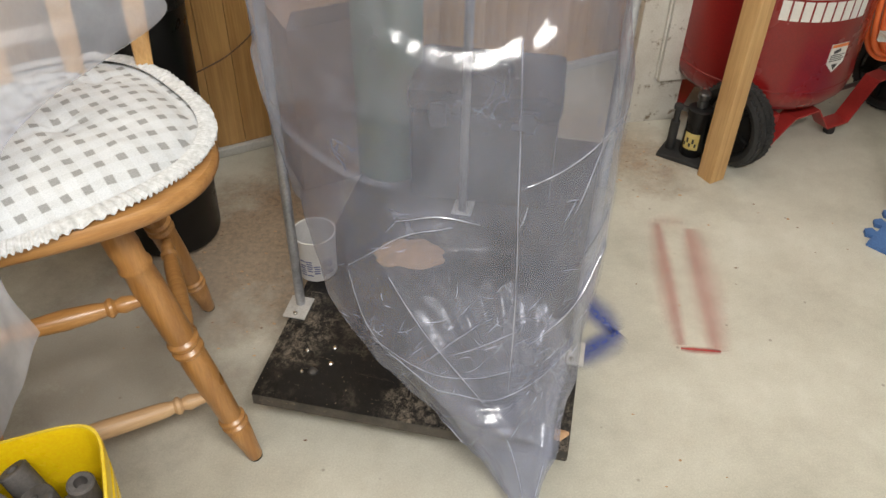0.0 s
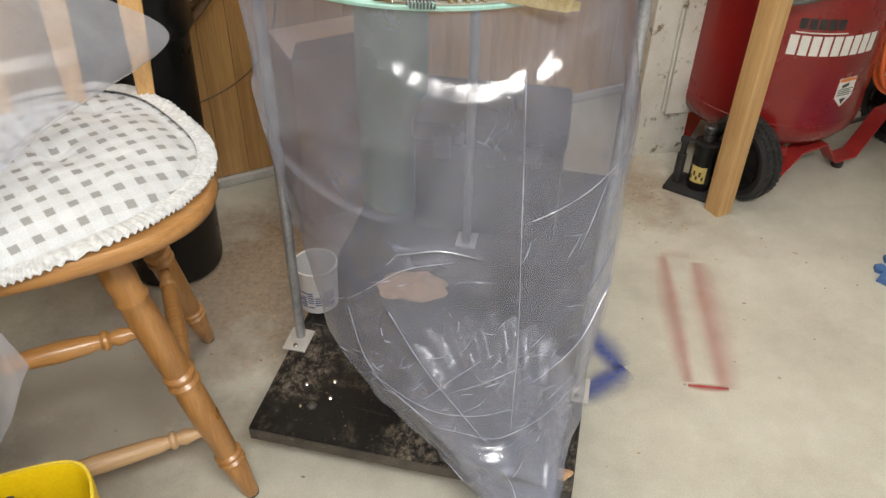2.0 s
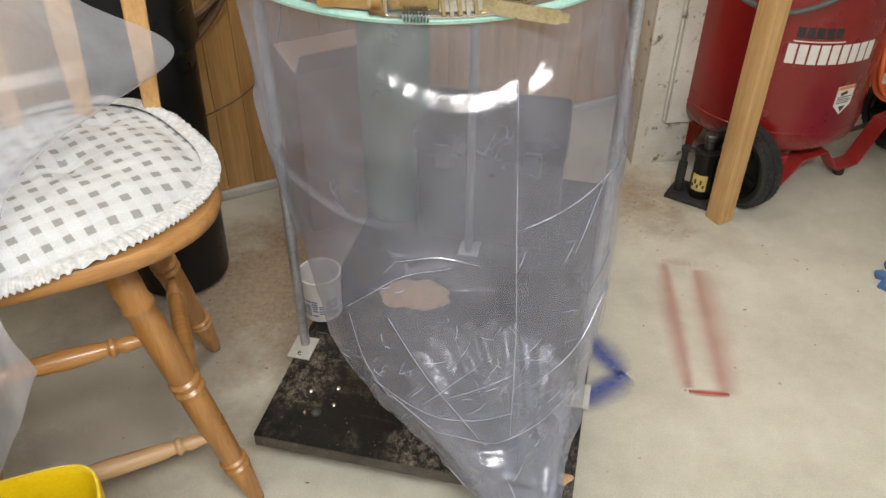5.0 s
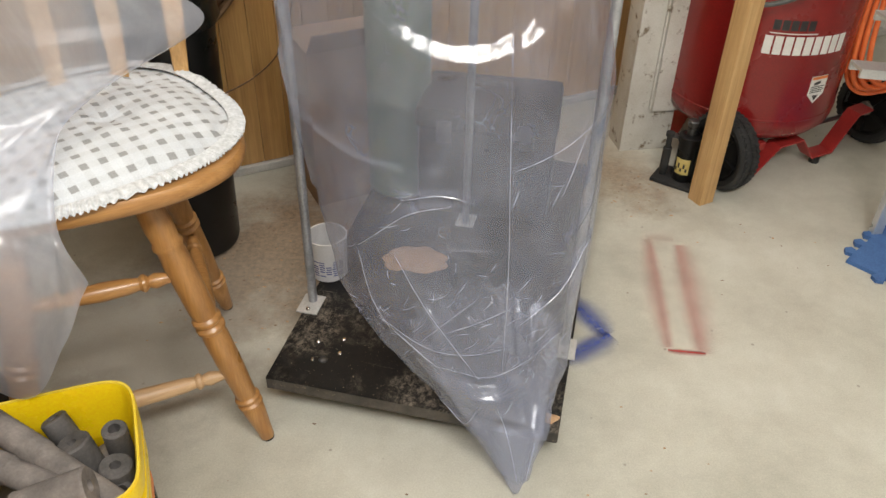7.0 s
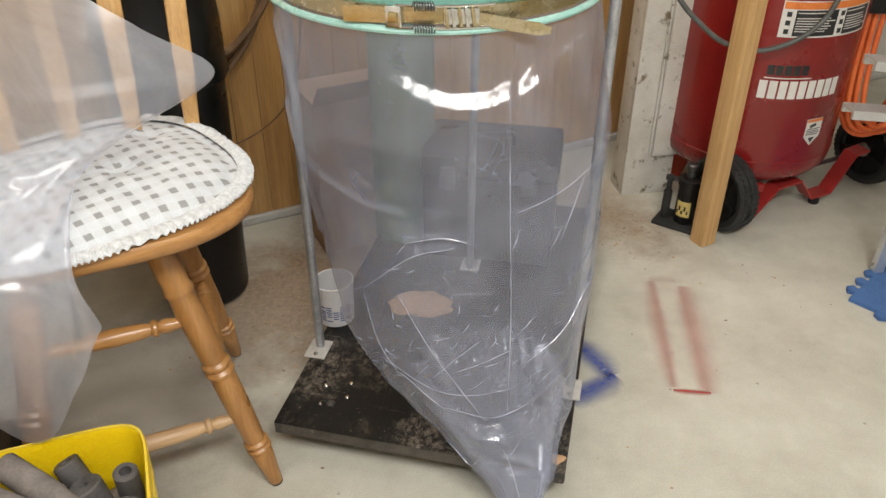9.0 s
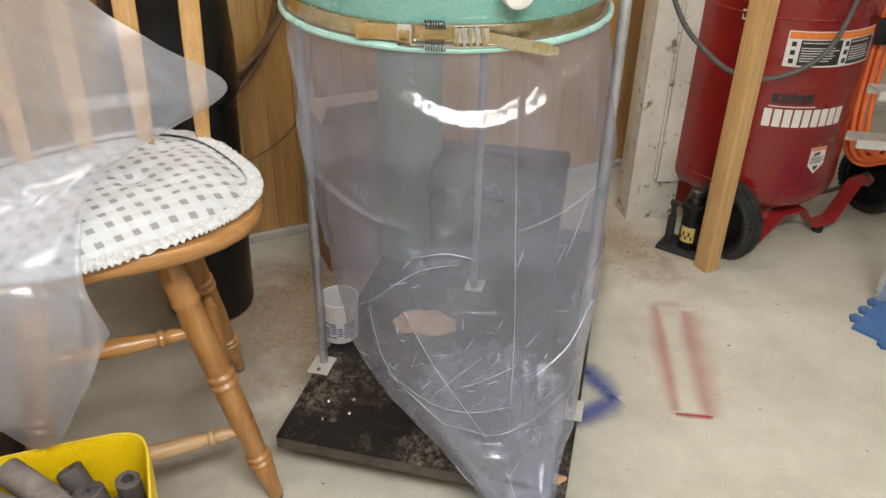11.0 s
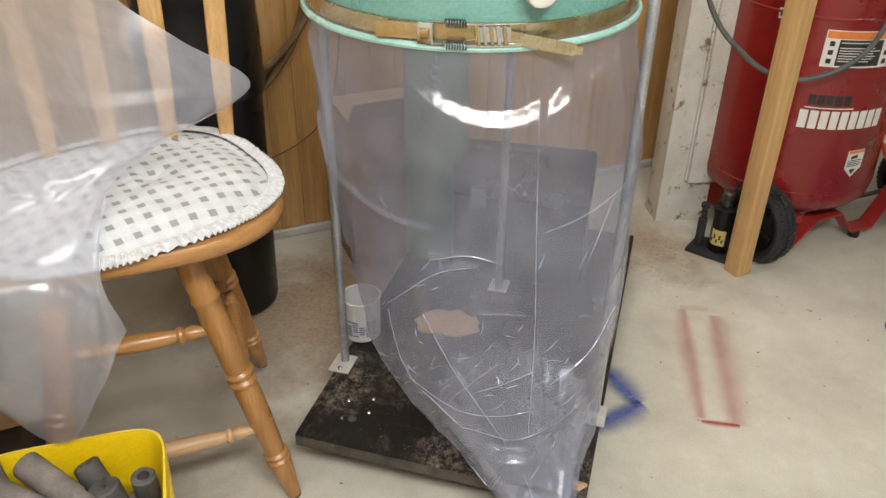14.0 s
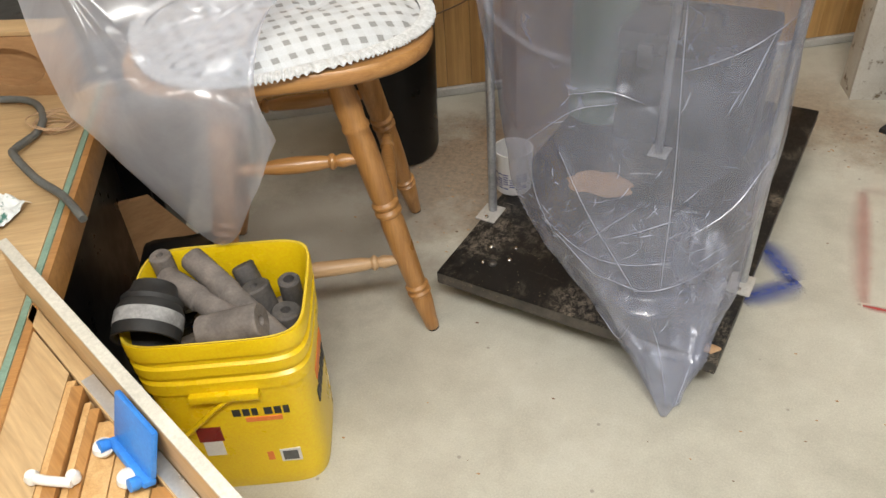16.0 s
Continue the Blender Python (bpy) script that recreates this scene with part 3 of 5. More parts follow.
# the drum hangs over the bag, in the collector's own frame
drum_at = DC.inverted() @ Vector(RING)
dm = pose(*drum_at)
drum = part("drum", turned([(RING_R - 0.004, 0.012), (RING_R - 0.004, 0.34), (RING_R - 0.012, 0.342), (RING_R - 0.012, 0.012)], dm, 72, (False, False)), MINT, collector, "mint green enamelled drum")
part("lid", turned([(RING_R - 0.014, 0.3), (0.12, 0.4), (0.0, 0.4)], dm, 48, (False, False)), MINT, drum)
bm = bmesh.new()
lip = []
for i in range(96):
    a = 2 * math.pi * i / 96
    c = Vector((math.cos(a), math.sin(a), 0))
    lip.append([dm @ (c * (RING_R + 0.006 + 0.006 * math.cos(k)) + Vector((0, 0, 0.006 * math.sin(k) + 0.0))) for k in (2 * math.pi * j / 8 for j in range(8))])
rings(bm, lip, wrap=True)
part("lip", bm, MINT_LIP, drum, "pale mint rolled lip")
bm = bmesh.new()
band = []
for i in range(96):
    a = 2 * math.pi * i / 96
    c = Vector((math.cos(a), math.sin(a), 0))
    band.append([dm @ (c * r + Vector((0, 0, z))) for r, z in ((RING_R - 0.002, 0.009), (RING_R + 0.003, 0.01), (RING_R + 0.004, 0.022), (RING_R + 0.003, 0.034), (RING_R - 0.002, 0.035))])
rings(bm, band, wrap=True)
clamp = part("band_clamp", bm, BRASSY, drum, "brassy steel band clamp")


def on_ring(angle, out, z):
    """A pose on the drum's outside: x along the rim, y outward, angle from the side that faces the room."""
    return dm @ pose(0, 0, z, 0, 0, angle) @ pose(0, -(RING_R + out), 0, 0, 0, 180) @ pose(0, 0, 0, 0, 0, 0)


A0 = 13.5
# a bent strap tail at each end of the clamp, two spring hooks and a stamped latch
bm = bmesh.new()
strap = []
for i in range(15):
    k = i / 14
    m = on_ring(A0 - 26 + k * 13, 0.006 + 0.012 * (1 - k) ** 2, 0.022)
    strap.append([m @ Vector((0, y, z)) for y, z in ((0, -0.012), (0.0016, -0.012), (0.0016, 0.012), (0, 0.012))])
rings(bm, strap)
part("strap_end", bm, BRASSY, clamp)
bm = bmesh.new()
strap = []
for i in range(19):
    k = i / 18
    m = on_ring(A0 + 10 + k * 21, 0.008 + 0.035 * k**1.6, 0.02 - 0.022 * k)
    w = 0.0095 if k < 0.93 else 0.006
    strap.append([m @ Vector((0, y, z)) for y, z in ((0, -w), (0.0016, -w), (0.0016, w), (0, w))])
rings(bm, strap)
part("lever", bm, BRASSY, clamp, "brassy latch lever")
m = on_ring(A0 - 11.5, 0.01, 0.022)
part("latch_bracket", boxed((-0.012, -0.006, -0.016), (0.012, 0.006, 0.016), 0.003, m), CHROME, clamp)
m = on_ring(A0 - 11.5, 0.017, 0.022)
part("latch_hook", boxed((-0.007, -0.003, -0.008), (0.007, 0.003, 0.008), 0.002, m), BRASSY, clamp)
for dz in (0.006, 0.038):
    bm = bmesh.new()
    coil = []
    for i in range(8 * 12 + 1):
        k = i / 96
        m = on_ring(A0 - 6 + 6 * k, 0.012, dz)
        coil.append(m @ Vector((0, 0.006 * math.cos(k * 16 * math.pi), 0.006 * math.sin(k * 16 * math.pi))))
    tube(bm, coil, 0.0013, 5, 1)
    part("spring", bm, STEEL_DARK, clamp, "dark coil spring")
    bm = bmesh.new()
    tube(bm, [on_ring(A0 + s, 0.012, dz) @ Vector((0, 0, 0)) for s in (-11, -9, -6)], 0.0022, 6, 4)
    tube(bm, [on_ring(A0 + s, 0.012, dz) @ Vector((0, 0, 0)) for s in (0, 4, 8, 13, 17)], 0.0022, 6, 4)
    part("spring_wire", bm, CHROME, clamp, "bright steel wire")
m = on_ring(A0 + 2, 0.012, 0.022)
for k in range(5):
    m = on_ring(A0 + 3.2 + k * 1.9, 0.012, 0.022)
    part("latch_tooth", boxed((-0.0025, -0.004, -0.014), (0.0025, 0.004, 0.014), 0.001, m @ pose(0, 0, 0, 0, 8, 0)), CHROME if k % 2 else BRASSY, clamp)
part("latch_plate", boxed((-0.026, -0.0015, -0.011), (0.026, 0.0015, 0.011), 0.001, on_ring(A0 + 7.5, 0.009, 0.022)), CHROME, clamp)
part("knob", turned([(0.0, 0.03), (0.018, 0.03), (0.024, 0.026), (0.026, 0.018), (0.024, 0.0)], on_ring(A0 + 20, 0.0, 0.085) @ pose(0, 0, 0, -90, 0, 0), 28), WHITE_EDGE, drum, "off-white round plug")


def bag_shape(z):
    """Left, right, front and back of the hanging bag at a height."""
    def lerp(table):
        zs = [a for a, _ in table]
        return float(np.interp(z, zs, [b for _, b in table]))
    left = lerp([(0.0, 0.216), (0.03, 0.19), (0.097, 0.126), (0.16, 0.03), (0.24, -0.075), (0.29, -0.125), (0.39, -0.174), (0.5, -0.198), (0.7, -0.23), (0.9, -0.258), (1.03, RING[0] - RING_R)])
    right = lerp([(0.0, 0.226), (0.03, 0.244), (0.1, 0.285), (0.2, 0.322), (0.45, 0.345), (0.8, 0.338), (1.03, RING[0] + RING_R)])
    front = lerp([(0.0, 1.052), (0.05, 1.075), (0.15, 1.105), (0.28, 1.12), (0.6, 1.115), (0.85, 1.105), (1.03, RING[1] - RING_R)])
    back = lerp([(0.0, 1.07), (0.06, 1.13), (0.11, 1.19), (0.16, 1.42), (0.25, 1.56), (0.45, 1.66), (0.8, 1.7), (1.03, RING[1] + RING_R)])
    return left, right, front, back


bag = thing("dust_bag", (0.2, 1.06, 0), "clear creased plastic bag hanging from the mint drum", "plastic bag")
bm = bmesh.new()
loops = []
outward = []
NB, NZ = 380, 300
for j in range(NZ + 1):
    k = j / NZ
    z = 1.042 - 1.036 * k**0.9
    left, right, front, back = bag_shape(min(z, 1.03))
    cx, cy, hw, hd = (left + right) / 2, (front + back) / 2, (right - left) / 2, (back - front) / 2
    power = 2.0 + 0.35 * math.sin(math.pi * min(k * 1.2, 1))
    loop = []
    for i, (x, y) in enumerate(outline(hw, hd, power, NB)):
        a = 2 * math.pi * i / NB
        soft = min(1.0, k * 14) * min(1.0, hw / 0.09)
        p = Vector((cx + x, cy + y, z))
        # flat facets that meet in creases, large and small, drawn out along the hang of the bag
        c1 = noise.voronoi(Vector((p.x * 5 + z * 2.0, p.y * 5, z * 3.2)))[0]
        c2 = noise.voronoi(Vector((p.x * 13 - z * 6, p.y * 13, z * 9 + p.x * 5)))[0]
        low = 0.45 + 0.9 * max(0.0, 0.45 - z)
        d = 0.026 * (c1[1] - c1[0] - 0.25) * low + 0.007 * (c2[1] - c2[0] - 0.25) * low
        if y < 0:
            d *= 1 - 0.93 * math.exp(-(((z - 0.95) / 0.09) ** 2))
        d += 0.006 * noise.noise(Vector((p.x * 6, p.y * 6, z * 4)))
        # the ledge of slack under the drum on the side that faces the room
        if y < 0:
            u = (p.x - 0.09) / 0.125
            sag = 0.928 + 0.048 * min(u * u, 1.6) + 0.006 * noise.noise(Vector((p.x * 40, 0, 1)))
            side = math.exp(-((abs(u) / 1.15) ** 6))
            step = min(1.0, max(0.0, (sag + 0.012 - z) / 0.025))
            d += side * 0.0115 * step * math.exp(-max(0.0, sag - 0.02 - z) / 0.1)
            v2 = (p.x - 0.235) / 0.06
            sag2 = 0.985 + 0.02 * v2
            d += math.exp(-((abs(v2)) ** 4)) * 0.012 * min(1.0, max(0.0, (sag2 + 0.007 - z) / 0.014)) * math.exp(-max(0.0, sag2 - 0.01 - z) / 0.05)
        r = Vector((x, y, 0)).normalized()
        if y < 0:
            # a flat shelf above the bag's pinched foot, tilted to mirror the ceiling lamp
            v3 = (p.x - 0.15) / 0.05
            d += math.exp(-((abs(v3)) ** 4)) * 0.03 * min(1.0, max(0.0, (0.262 - z) / 0.022)) * math.exp(-max(0.0, 0.235 - z) / 0.05)
        loop.append(p + r * d * soft)
        outward.append(r if y < 0 else Vector((0, 0, 0)))
    loops.append(loop)
# fold lines, some traced from glints, on the side that faces the room, as (across, height) points
FOLDS = {
    "long": [(-0.027, 0.558), (0.039, 0.424), (0.134, 0.27)],
    "arc_high": [(-0.014, 0.678), (0.051, 0.696), (0.11, 0.681)],
    "arc_low": [(-0.094, 0.556), (-0.005, 0.648), (0.069, 0.677)],
    "shelf": [(0.05, 0.3), (0.166, 0.281), (0.285, 0.335)],
    "shelf_end": [(-0.03, 0.37), (0.05, 0.3)],
    "star_a": [(0.023, 0.365), (0.076, 0.426), (0.115, 0.469)],
    "star_b": [(0.066, 0.388), (0.177, 0.444)],
    "waist": [(-0.06, 0.395), (0.056, 0.338), (0.183, 0.347)],
    "foot_a": [(0.06, 0.17), (0.106, 0.137), (0.129, 0.203)],
    "foot_b": [(0.169, 0.228), (0.199, 0.121), (0.223, 0.029)],
    "foot_c": [(0.254, 0.118), (0.24, 0.031)],
    "flank": [(-0.095, 0.54), (-0.075, 0.44), (-0.04, 0.37)],
    "rim_left": [(-0.24, 0.99), (-0.205, 0.9), (-0.195, 0.8)],
    "rim_left_low": [(-0.225, 0.86), (-0.205, 0.72), (-0.19, 0.6)],
    "rim_slant": [(-0.2, 1.0), (-0.15, 0.94), (-0.13, 0.925)],
    "rim_right": [(0.265, 1.0), (0.285, 0.86), (0.295, 0.72)],
    "waist_high": [(-0.205, 0.775), (-0.1, 0.742), (-0.02, 0.735)],
    "panel_top": [(0.163, 0.735), (0.25, 0.76), (0.315, 0.79)],
    "panel_low": [(0.19, 0.48), (0.26, 0.545), (0.31, 0.61)],
    "hip": [(0.2, 0.4), (0.27, 0.45), (0.32, 0.52)],
    "cheek": [(0.287, 0.779), (0.249, 0.659)],
    "seam": [(0.149, 0.95), (0.16, 0.73), (0.171, 0.521), (0.175, 0.29)],
}
pts = np.array([tuple(p) for loop in loops for p in loop])
out_dirs = np.array([tuple(r) for r in outward])
front_side = np.abs(out_dirs).sum(1) > 0
lift = np.zeros(len(pts))
traced = {}
for fold_name, line in FOLDS.items():
    path = np.array([tuple(v)[::2] for v in spline([(x, 0, z) for x, z in line], 12)])
    dist = np.full(len(pts), 9.0)
    for a, b in zip(path, path[1:]):
        ab = b - a
        t = np.clip(((pts[:, [0, 2]] - a) @ ab) / (ab @ ab), 0, 1)
        dist = np.minimum(dist, np.linalg.norm(pts[:, [0, 2]] - (a + t[:, None] * ab), axis=1))
    lift = np.maximum(lift, (0.003 if fold_name == "seam" else 0.007) * np.exp(-((dist / 0.006) ** 2)))
    traced[fold_name] = path
pts = pts + out_dirs * lift[:, None]
foot = np.array((0.2, 1.06, 0.0))
skin = [[Vector(p) for p in row] for row in (pts - foot).reshape(NZ + 1, NB, 3)]
rings(bm, skin, cap=(False, True))
film_part = part("bag_film", bm, BAG, bag, sharp=180)
front_pts = np.where(front_side[:, None], pts, 99.0)


def on_film(path, lift=0.0012):
    """A line of (across, height) laid on the side of the bag that faces the room."""
    near = []
    for q in path:
        dist = np.linalg.norm(front_pts[:, [0, 2]] - q, axis=1)
        idx = np.argpartition(dist, 6)[:6]
        near.append(front_pts[idx, 1].mean())
    near = np.convolve(np.pad(near, 2, mode="edge"), np.ones(5) / 5, "valid")
    return [Vector((q[0], y - lift, q[1])) - Vector(foot) for q, y in zip(path, near)]


# pale tubes laid along the folds paint in their bright lines
SOFT_FOLDS = ("rim_left", "rim_left_low", "rim_slant", "rim_right", "waist_high", "panel_low")
for fold_name, path in traced.items():
    if fold_name in SOFT_FOLDS:
        continue
    width = 0.0012 if fold_name == "seam" else 0.001
    bm = bmesh.new()
    broken = 10.0 * len(fold_name)
    tube(bm, on_film(path), lambda k, w=width, b=broken: w * (0.12 + 0.9 * abs(noise.noise(Vector((k * 7, b, 0.3)))) + 0.35 * math.sin(math.pi * k)), 6, 1)
    part("seam" if fold_name == "seam" else "crease", bm, CREASE_GLINT_FILM, film_part)
# short fine wrinkles painting in sparks of light, most of them low down where the film is slack
rng = random.Random(11)
bm = bmesh.new()
for i in range(80):
    z = rng.choice((rng.uniform(0.2, 0.5), rng.uniform(0.3, 0.5), rng.uniform(0.35, 0.7)))
    left, right, front, back = bag_shape(z)
    x = rng.uniform(left + 0.03, right - 0.015)
    a = rng.gauss(0.25, 0.5) if rng.random() < 0.6 else rng.gauss(1.2, 0.3)
    n = rng.uniform(0.006, 0.04)
    bow = rng.uniform(-0.15, 0.15)
    path = [np.array((x + n * (k - 0.5) * math.cos(a) - bow * n * 4 * k * (1 - k) * math.sin(a), z + n * (k - 0.5) * math.sin(a) + bow * n * 4 * k * (1 - k) * math.cos(a))) for k in (0, 0.2, 0.4, 0.6, 0.8, 1)]
    w = rng.uniform(0.0004, 0.0009)
    tube(bm, on_film(path, 0.0008), lambda k, w=w: w * (0.2 + 0.8 * math.sin(math.pi * min(max(k, 0.02), 0.98))), 5, 1)
tagged(part("wrinkle", bm, CREASE_GLINT_FILM, film_part, "fine milky wrinkles that paint in bright glints"), kind="stuff")
# the folded-over width of film beside the seam
bm = bmesh.new()
rows = []
for k in range(40):
    z = 0.73 - 0.42 * k / 39
    x0 = float(np.interp(z, [0.29, 0.521, 0.73], [0.178, 0.174, 0.163]))
    x1 = bag_shape(z)[1] - 0.012
    top = 0.045 * (1 - k / 39)
    rows.append(on_film([np.array((x0 + (x1 - x0) * i / 15, z + top * i / 15)) for i in range(16)], 0.003))
rings(bm, rows, closed=False)
facing(part("folded_film", bm, FOLD_FILM, film_part, "doubled strip of film", sharp=180), (0, -1, 0))
# the bunched film inside the pinched foot
bm = bmesh.new()
bunch = []
for j in range(0, NZ + 1, 3):
    row = skin[j]
    z = row[0].z
    if 0.02 < z < 0.23:
        mid = sum(row, Vector()) / NB
        bunch.append([mid + (q - mid) * (0.8 + 0.1 * math.sin(i * 0.33 + 9 * z)) for i, q in enumerate(row) if i % 4 == 0])
rings(bm, bunch, cap=(False, False))
part("gathered_film", bm, GATHERED_FILM, film_part, "bunched film in the pinched foot", sharp=180)

tub = thing("plastic_tub", (-0.262, 1.628, BASE_Z), "white plastic tub with blue printing on the black base", "tub", turn=-20)
part("body", turned([(0.043, 0.0), (0.046, 0.003), (0.049, 0.118), (0.051, 0.12), (0.047, 0.12), (0.044, 0.01), (0, 0.01)], None, 40, (True, False)), TUB, tub)
bm = bmesh.new()
for r in range(7):
    for a in range(-70, 71, 20):
        if random.random() < 0.85:
            z = 0.02 + r * 0.007
            box(bm, (-0.007 * random.uniform(0.5, 1), 0, 0), (0.008, 0.0006, 0.0028), 0, pose(0, 0, z, 0, 0, a) @ pose(0, -0.0465 - z * 0.03, 0))
part("print_lines", bm, INK_BLUE, tub, "blue printed lines")


# ---- bar stool ----
stool = thing("bar_stool", (-0.585, 1.17, 0), "honey oak bar stool with turned legs and slatted back", "stool", turn=27.8)
SEAT_Z = 0.7


def leg(foot, top):
    f, t = Vector(foot), Vector(top)
    length = (t - f).length
    m = along(f, t)
    prof = [(0.0, 0.0), (0.013, 0.0), (0.0155, 0.006), (0.017, 0.03), (0.022, 0.075), (0.0235, 0.098)]
    for s in (0.105, 0.122):
        prof += [(0.021, s), (0.0265, s + 0.005), (0.0265, s + 0.010), (0.021, s + 0.015)]
    prof += [(0.022, 0.15), (0.0255, 0.24), (0.026, 0.31)]
    for s in (0.325, 0.346):
        prof += [(0.0235, s), (0.029, s + 0.006), (0.029, s + 0.012), (0.0235, s + 0.018)]
    prof += [(0.026, 0.38), (0.027, 0.5)]
    for s in (0.53,):
        prof += [(0.025, s), (0.0285, s + 0.006), (0.0285, s + 0.012), (0.025, s + 0.018)]
    prof += [(0.027, 0.58), (0.024, length)]
    p = part("leg", turned(prof, m, 28), OAK_V, stool)
    part("glide", turned([(0.0, -0.002), (0.0135, -0.002), (0.0145, 0.004), (0.0, 0.004)], m, 20), BLACK_PLASTIC, p, "black foot glide")
    return f, t


LEGS = [((0.232, -0.128, 0.002), (0.085, -0.065, 0.685)), ((0.24, 0.337, 0.002), (0.11, 0.19, 0.685)), ((-0.235, -0.128, 0.002), (-0.11, -0.065, 0.685)), ((-0.24, 0.337, 0.002), (-0.11, 0.19, 0.685))]
for foot, top in LEGS:
    leg(foot, top)


def rung(a, za, b, zb, mat=OAK, label=""):
    pa, pb = [Vector(f).lerp(Vector(t), z / 0.685) for (f, t), z in ((LEGS[a], za), (LEGS[b], zb))]
    n = (pb - pa).length
    m = along(pa, pb)
    prof = [(0.009, 0.0), (0.011, 0.03), (0.015, 0.05), (0.011, 0.062), (0.017, 0.068), (0.017, 0.073), (0.012, 0.079), (0.0155, 0.1), (0.018, n / 2)]
    prof += [(r, n - s) for r, s in reversed(prof[:-1])]
    part("rung", turned(prof, m, 20), mat, stool, label)


rung(2, 0.2, 0, 0.2, PALE_OAK, "paler worn front rung")
rung(2, 0.46, 0, 0.455)
rung(1, 0.3, 0, 0.3)
rung(3, 0.3, 2, 0.3)
rung(3, 0.42, 1, 0.42)
bm = bmesh.new()
loops = []
for k, z in ((0.88, -0.036), (0.95, -0.034), (0.985, -0.027), (1.0, -0.017), (0.995, -0.007), (0.975, -0.001), (0.93, 0.0), (0.6, -0.006), (0.02, -0.009)):
    loops.append([(x * k, y * k * (0.8 if y < 0 else 1.0), SEAT_Z + z) for x, y in outline(0.29, 0.245, 2.8, 72)])
rings(bm, loops)
part("seat", bm, OAK, stool, "solid oak saddle seat")
for sx in (-0.225, -0.112, 0.0, 0.112, 0.225):
    bm = bmesh.new()
    loops = []
    for i in range(13):
        k = i / 12
        z = SEAT_Z - 0.005 + 0.6 * k
        y = 0.226 + 0.1 * k + 0.03 * math.sin(math.pi * k)
        w = (0.019 if abs(sx) > 0.15 else 0.02) * (0.75 + 0.35 * math.sin(math.pi * min(1, k * 1.2)))
        loops.append([(sx * (1 + 0.18 * k) + a * w, y + b * 0.008, z) for a, b in outline(1, 1, 3, 12)])
    rings(bm, loops)
    part("slat" if abs(sx) < 0.15 else "back_post", bm, OAK_BACK, stool)
bm = bmesh.new()
loops = []
for i in range(13):
    k = i / 12 * 2 - 1
    loops.append([(k * 0.29, 0.315 - 0.02 * (1 - k * k) + a * 0.011, SEAT_Z + 0.595 + b * 0.04) for a, b in outline(1, 1, 3, 12)])
rings(bm, loops)
part("top_rail", bm, OAK, stool)

cushion = thing("seat_cushion", (-0.604, 1.218, SEAT_Z + 0.002), "white cotton cushion with grey check and frayed ruffle on the stool", "cushion", turn=45)
bm = bmesh.new()
uvl = bm.loops.layers.uv.new("UVMap")
ROWS_C, COLS_C = 40, 160
CUSHION_W, CUSHION_D, CUSHION_N = 0.262, 0.234, 2.8
rim = outline(CUSHION_W, CUSHION_D, CUSHION_N, COLS_C)
tufts = [(0.06, -0.02), (-0.11, -0.06), (0.02, 0.13), (-0.14, 0.11), (0.17, 0.1)]


def puff(x, y, k):
    """Height of the cover: a stitched border, then a pad drawn down by tufts with pleats round them."""
    h = 0.026 * (1 - min(k / 0.93, 1.0) ** 5) * (0.8 + 0.2 * (1 - k))
    h += 0.008 * (1 - k**8) - 0.002 * math.exp(-(((k - 0.93) / 0.014) ** 2))
    for tx, ty in tufts:
        d2 = (x - tx) ** 2 + (y - ty) ** 2
        ang = math.atan2(y - ty, x - tx)
        h -= 0.012 * math.exp(-d2 / 0.0005) + 0.009 * math.exp(-d2 / 0.006)
        h += 0.0022 * math.sin(7 * ang + 30 * tx) * math.exp(-d2 / 0.004) * min(1.0, d2 / 0.0006)
    return h + 0.004 * noise.noise(Vector((x * 18, y * 18, 3))) + 0.002 * noise.noise(Vector((x * 45, y * 45, 8)))


grid = [[bm.verts.new((x * k, y * k, 0.004 + max(0, puff(x * k, y * k, k)))) for x, y in rim] for k in ((1 - j / ROWS_C) for j in range(ROWS_C))]
for a, b in zip(grid, grid[1:]):
    for i in range(COLS_C):
        bm.faces.new((a[i], a[(i + 1) % COLS_C], b[(i + 1) % COLS_C], b[i]))
bm.faces.new(grid[-1])
low = [bm.verts.new((x * 0.97, y * 0.97, 0.0)) for x, y in rim]
for i in range(COLS_C):
    bm.faces.new((low[i], low[(i + 1) % COLS_C], grid[0][(i + 1) % COLS_C], grid[0][i]))
for f in bm.faces:
    for lp in f.loops:
        lp[uvl].uv = (lp.vert.co.x + 0.5, lp.vert.co.y + 0.5)
part("cover", bm, COTTON, cushion, sharp=180)
# a gathered ruffle round the edge, pleated, its free edge uneven
NR = 1400
wave = [math.sin(i * 2 * math.pi * 200 / NR + 1.6 * noise.noise(Vector((i * 0.02, 0, 2)))) for i in range(NR)]
sway = [noise.noise(Vector((i * 0.03, 4.0, 0))) for i in range(NR)]
ruffle = []
for reach, lift, fold in ((-0.006, 0.011, 0.0004), (0.004, 0.0125, 0.0014), (0.013, 0.011, 0.0024), (0.022, 0.0065, 0.0032), (0.022, 0.0055, 0.0032), (0.004, 0.0105, 0.0014), (-0.006, 0.009, 0.0004)):
    loop = []
    for i, (x, y) in enumerate(outline(CUSHION_W, CUSHION_D, CUSHION_N, NR)):
        o = Vector((x, y, 0)).normalized()
        out = reach + (0.003 * sway[i] + 0.0014 * random.random() if reach > 0.015 else 0)
        loop.append(Vector((x, y, max(0.001, lift + fold * wave[i] + 0.004 * sway[i] * (reach > 0)))) + o * out)
    ruffle.append(loop)
bm = bmesh.new()
rings(bm, ruffle, wrap=True)
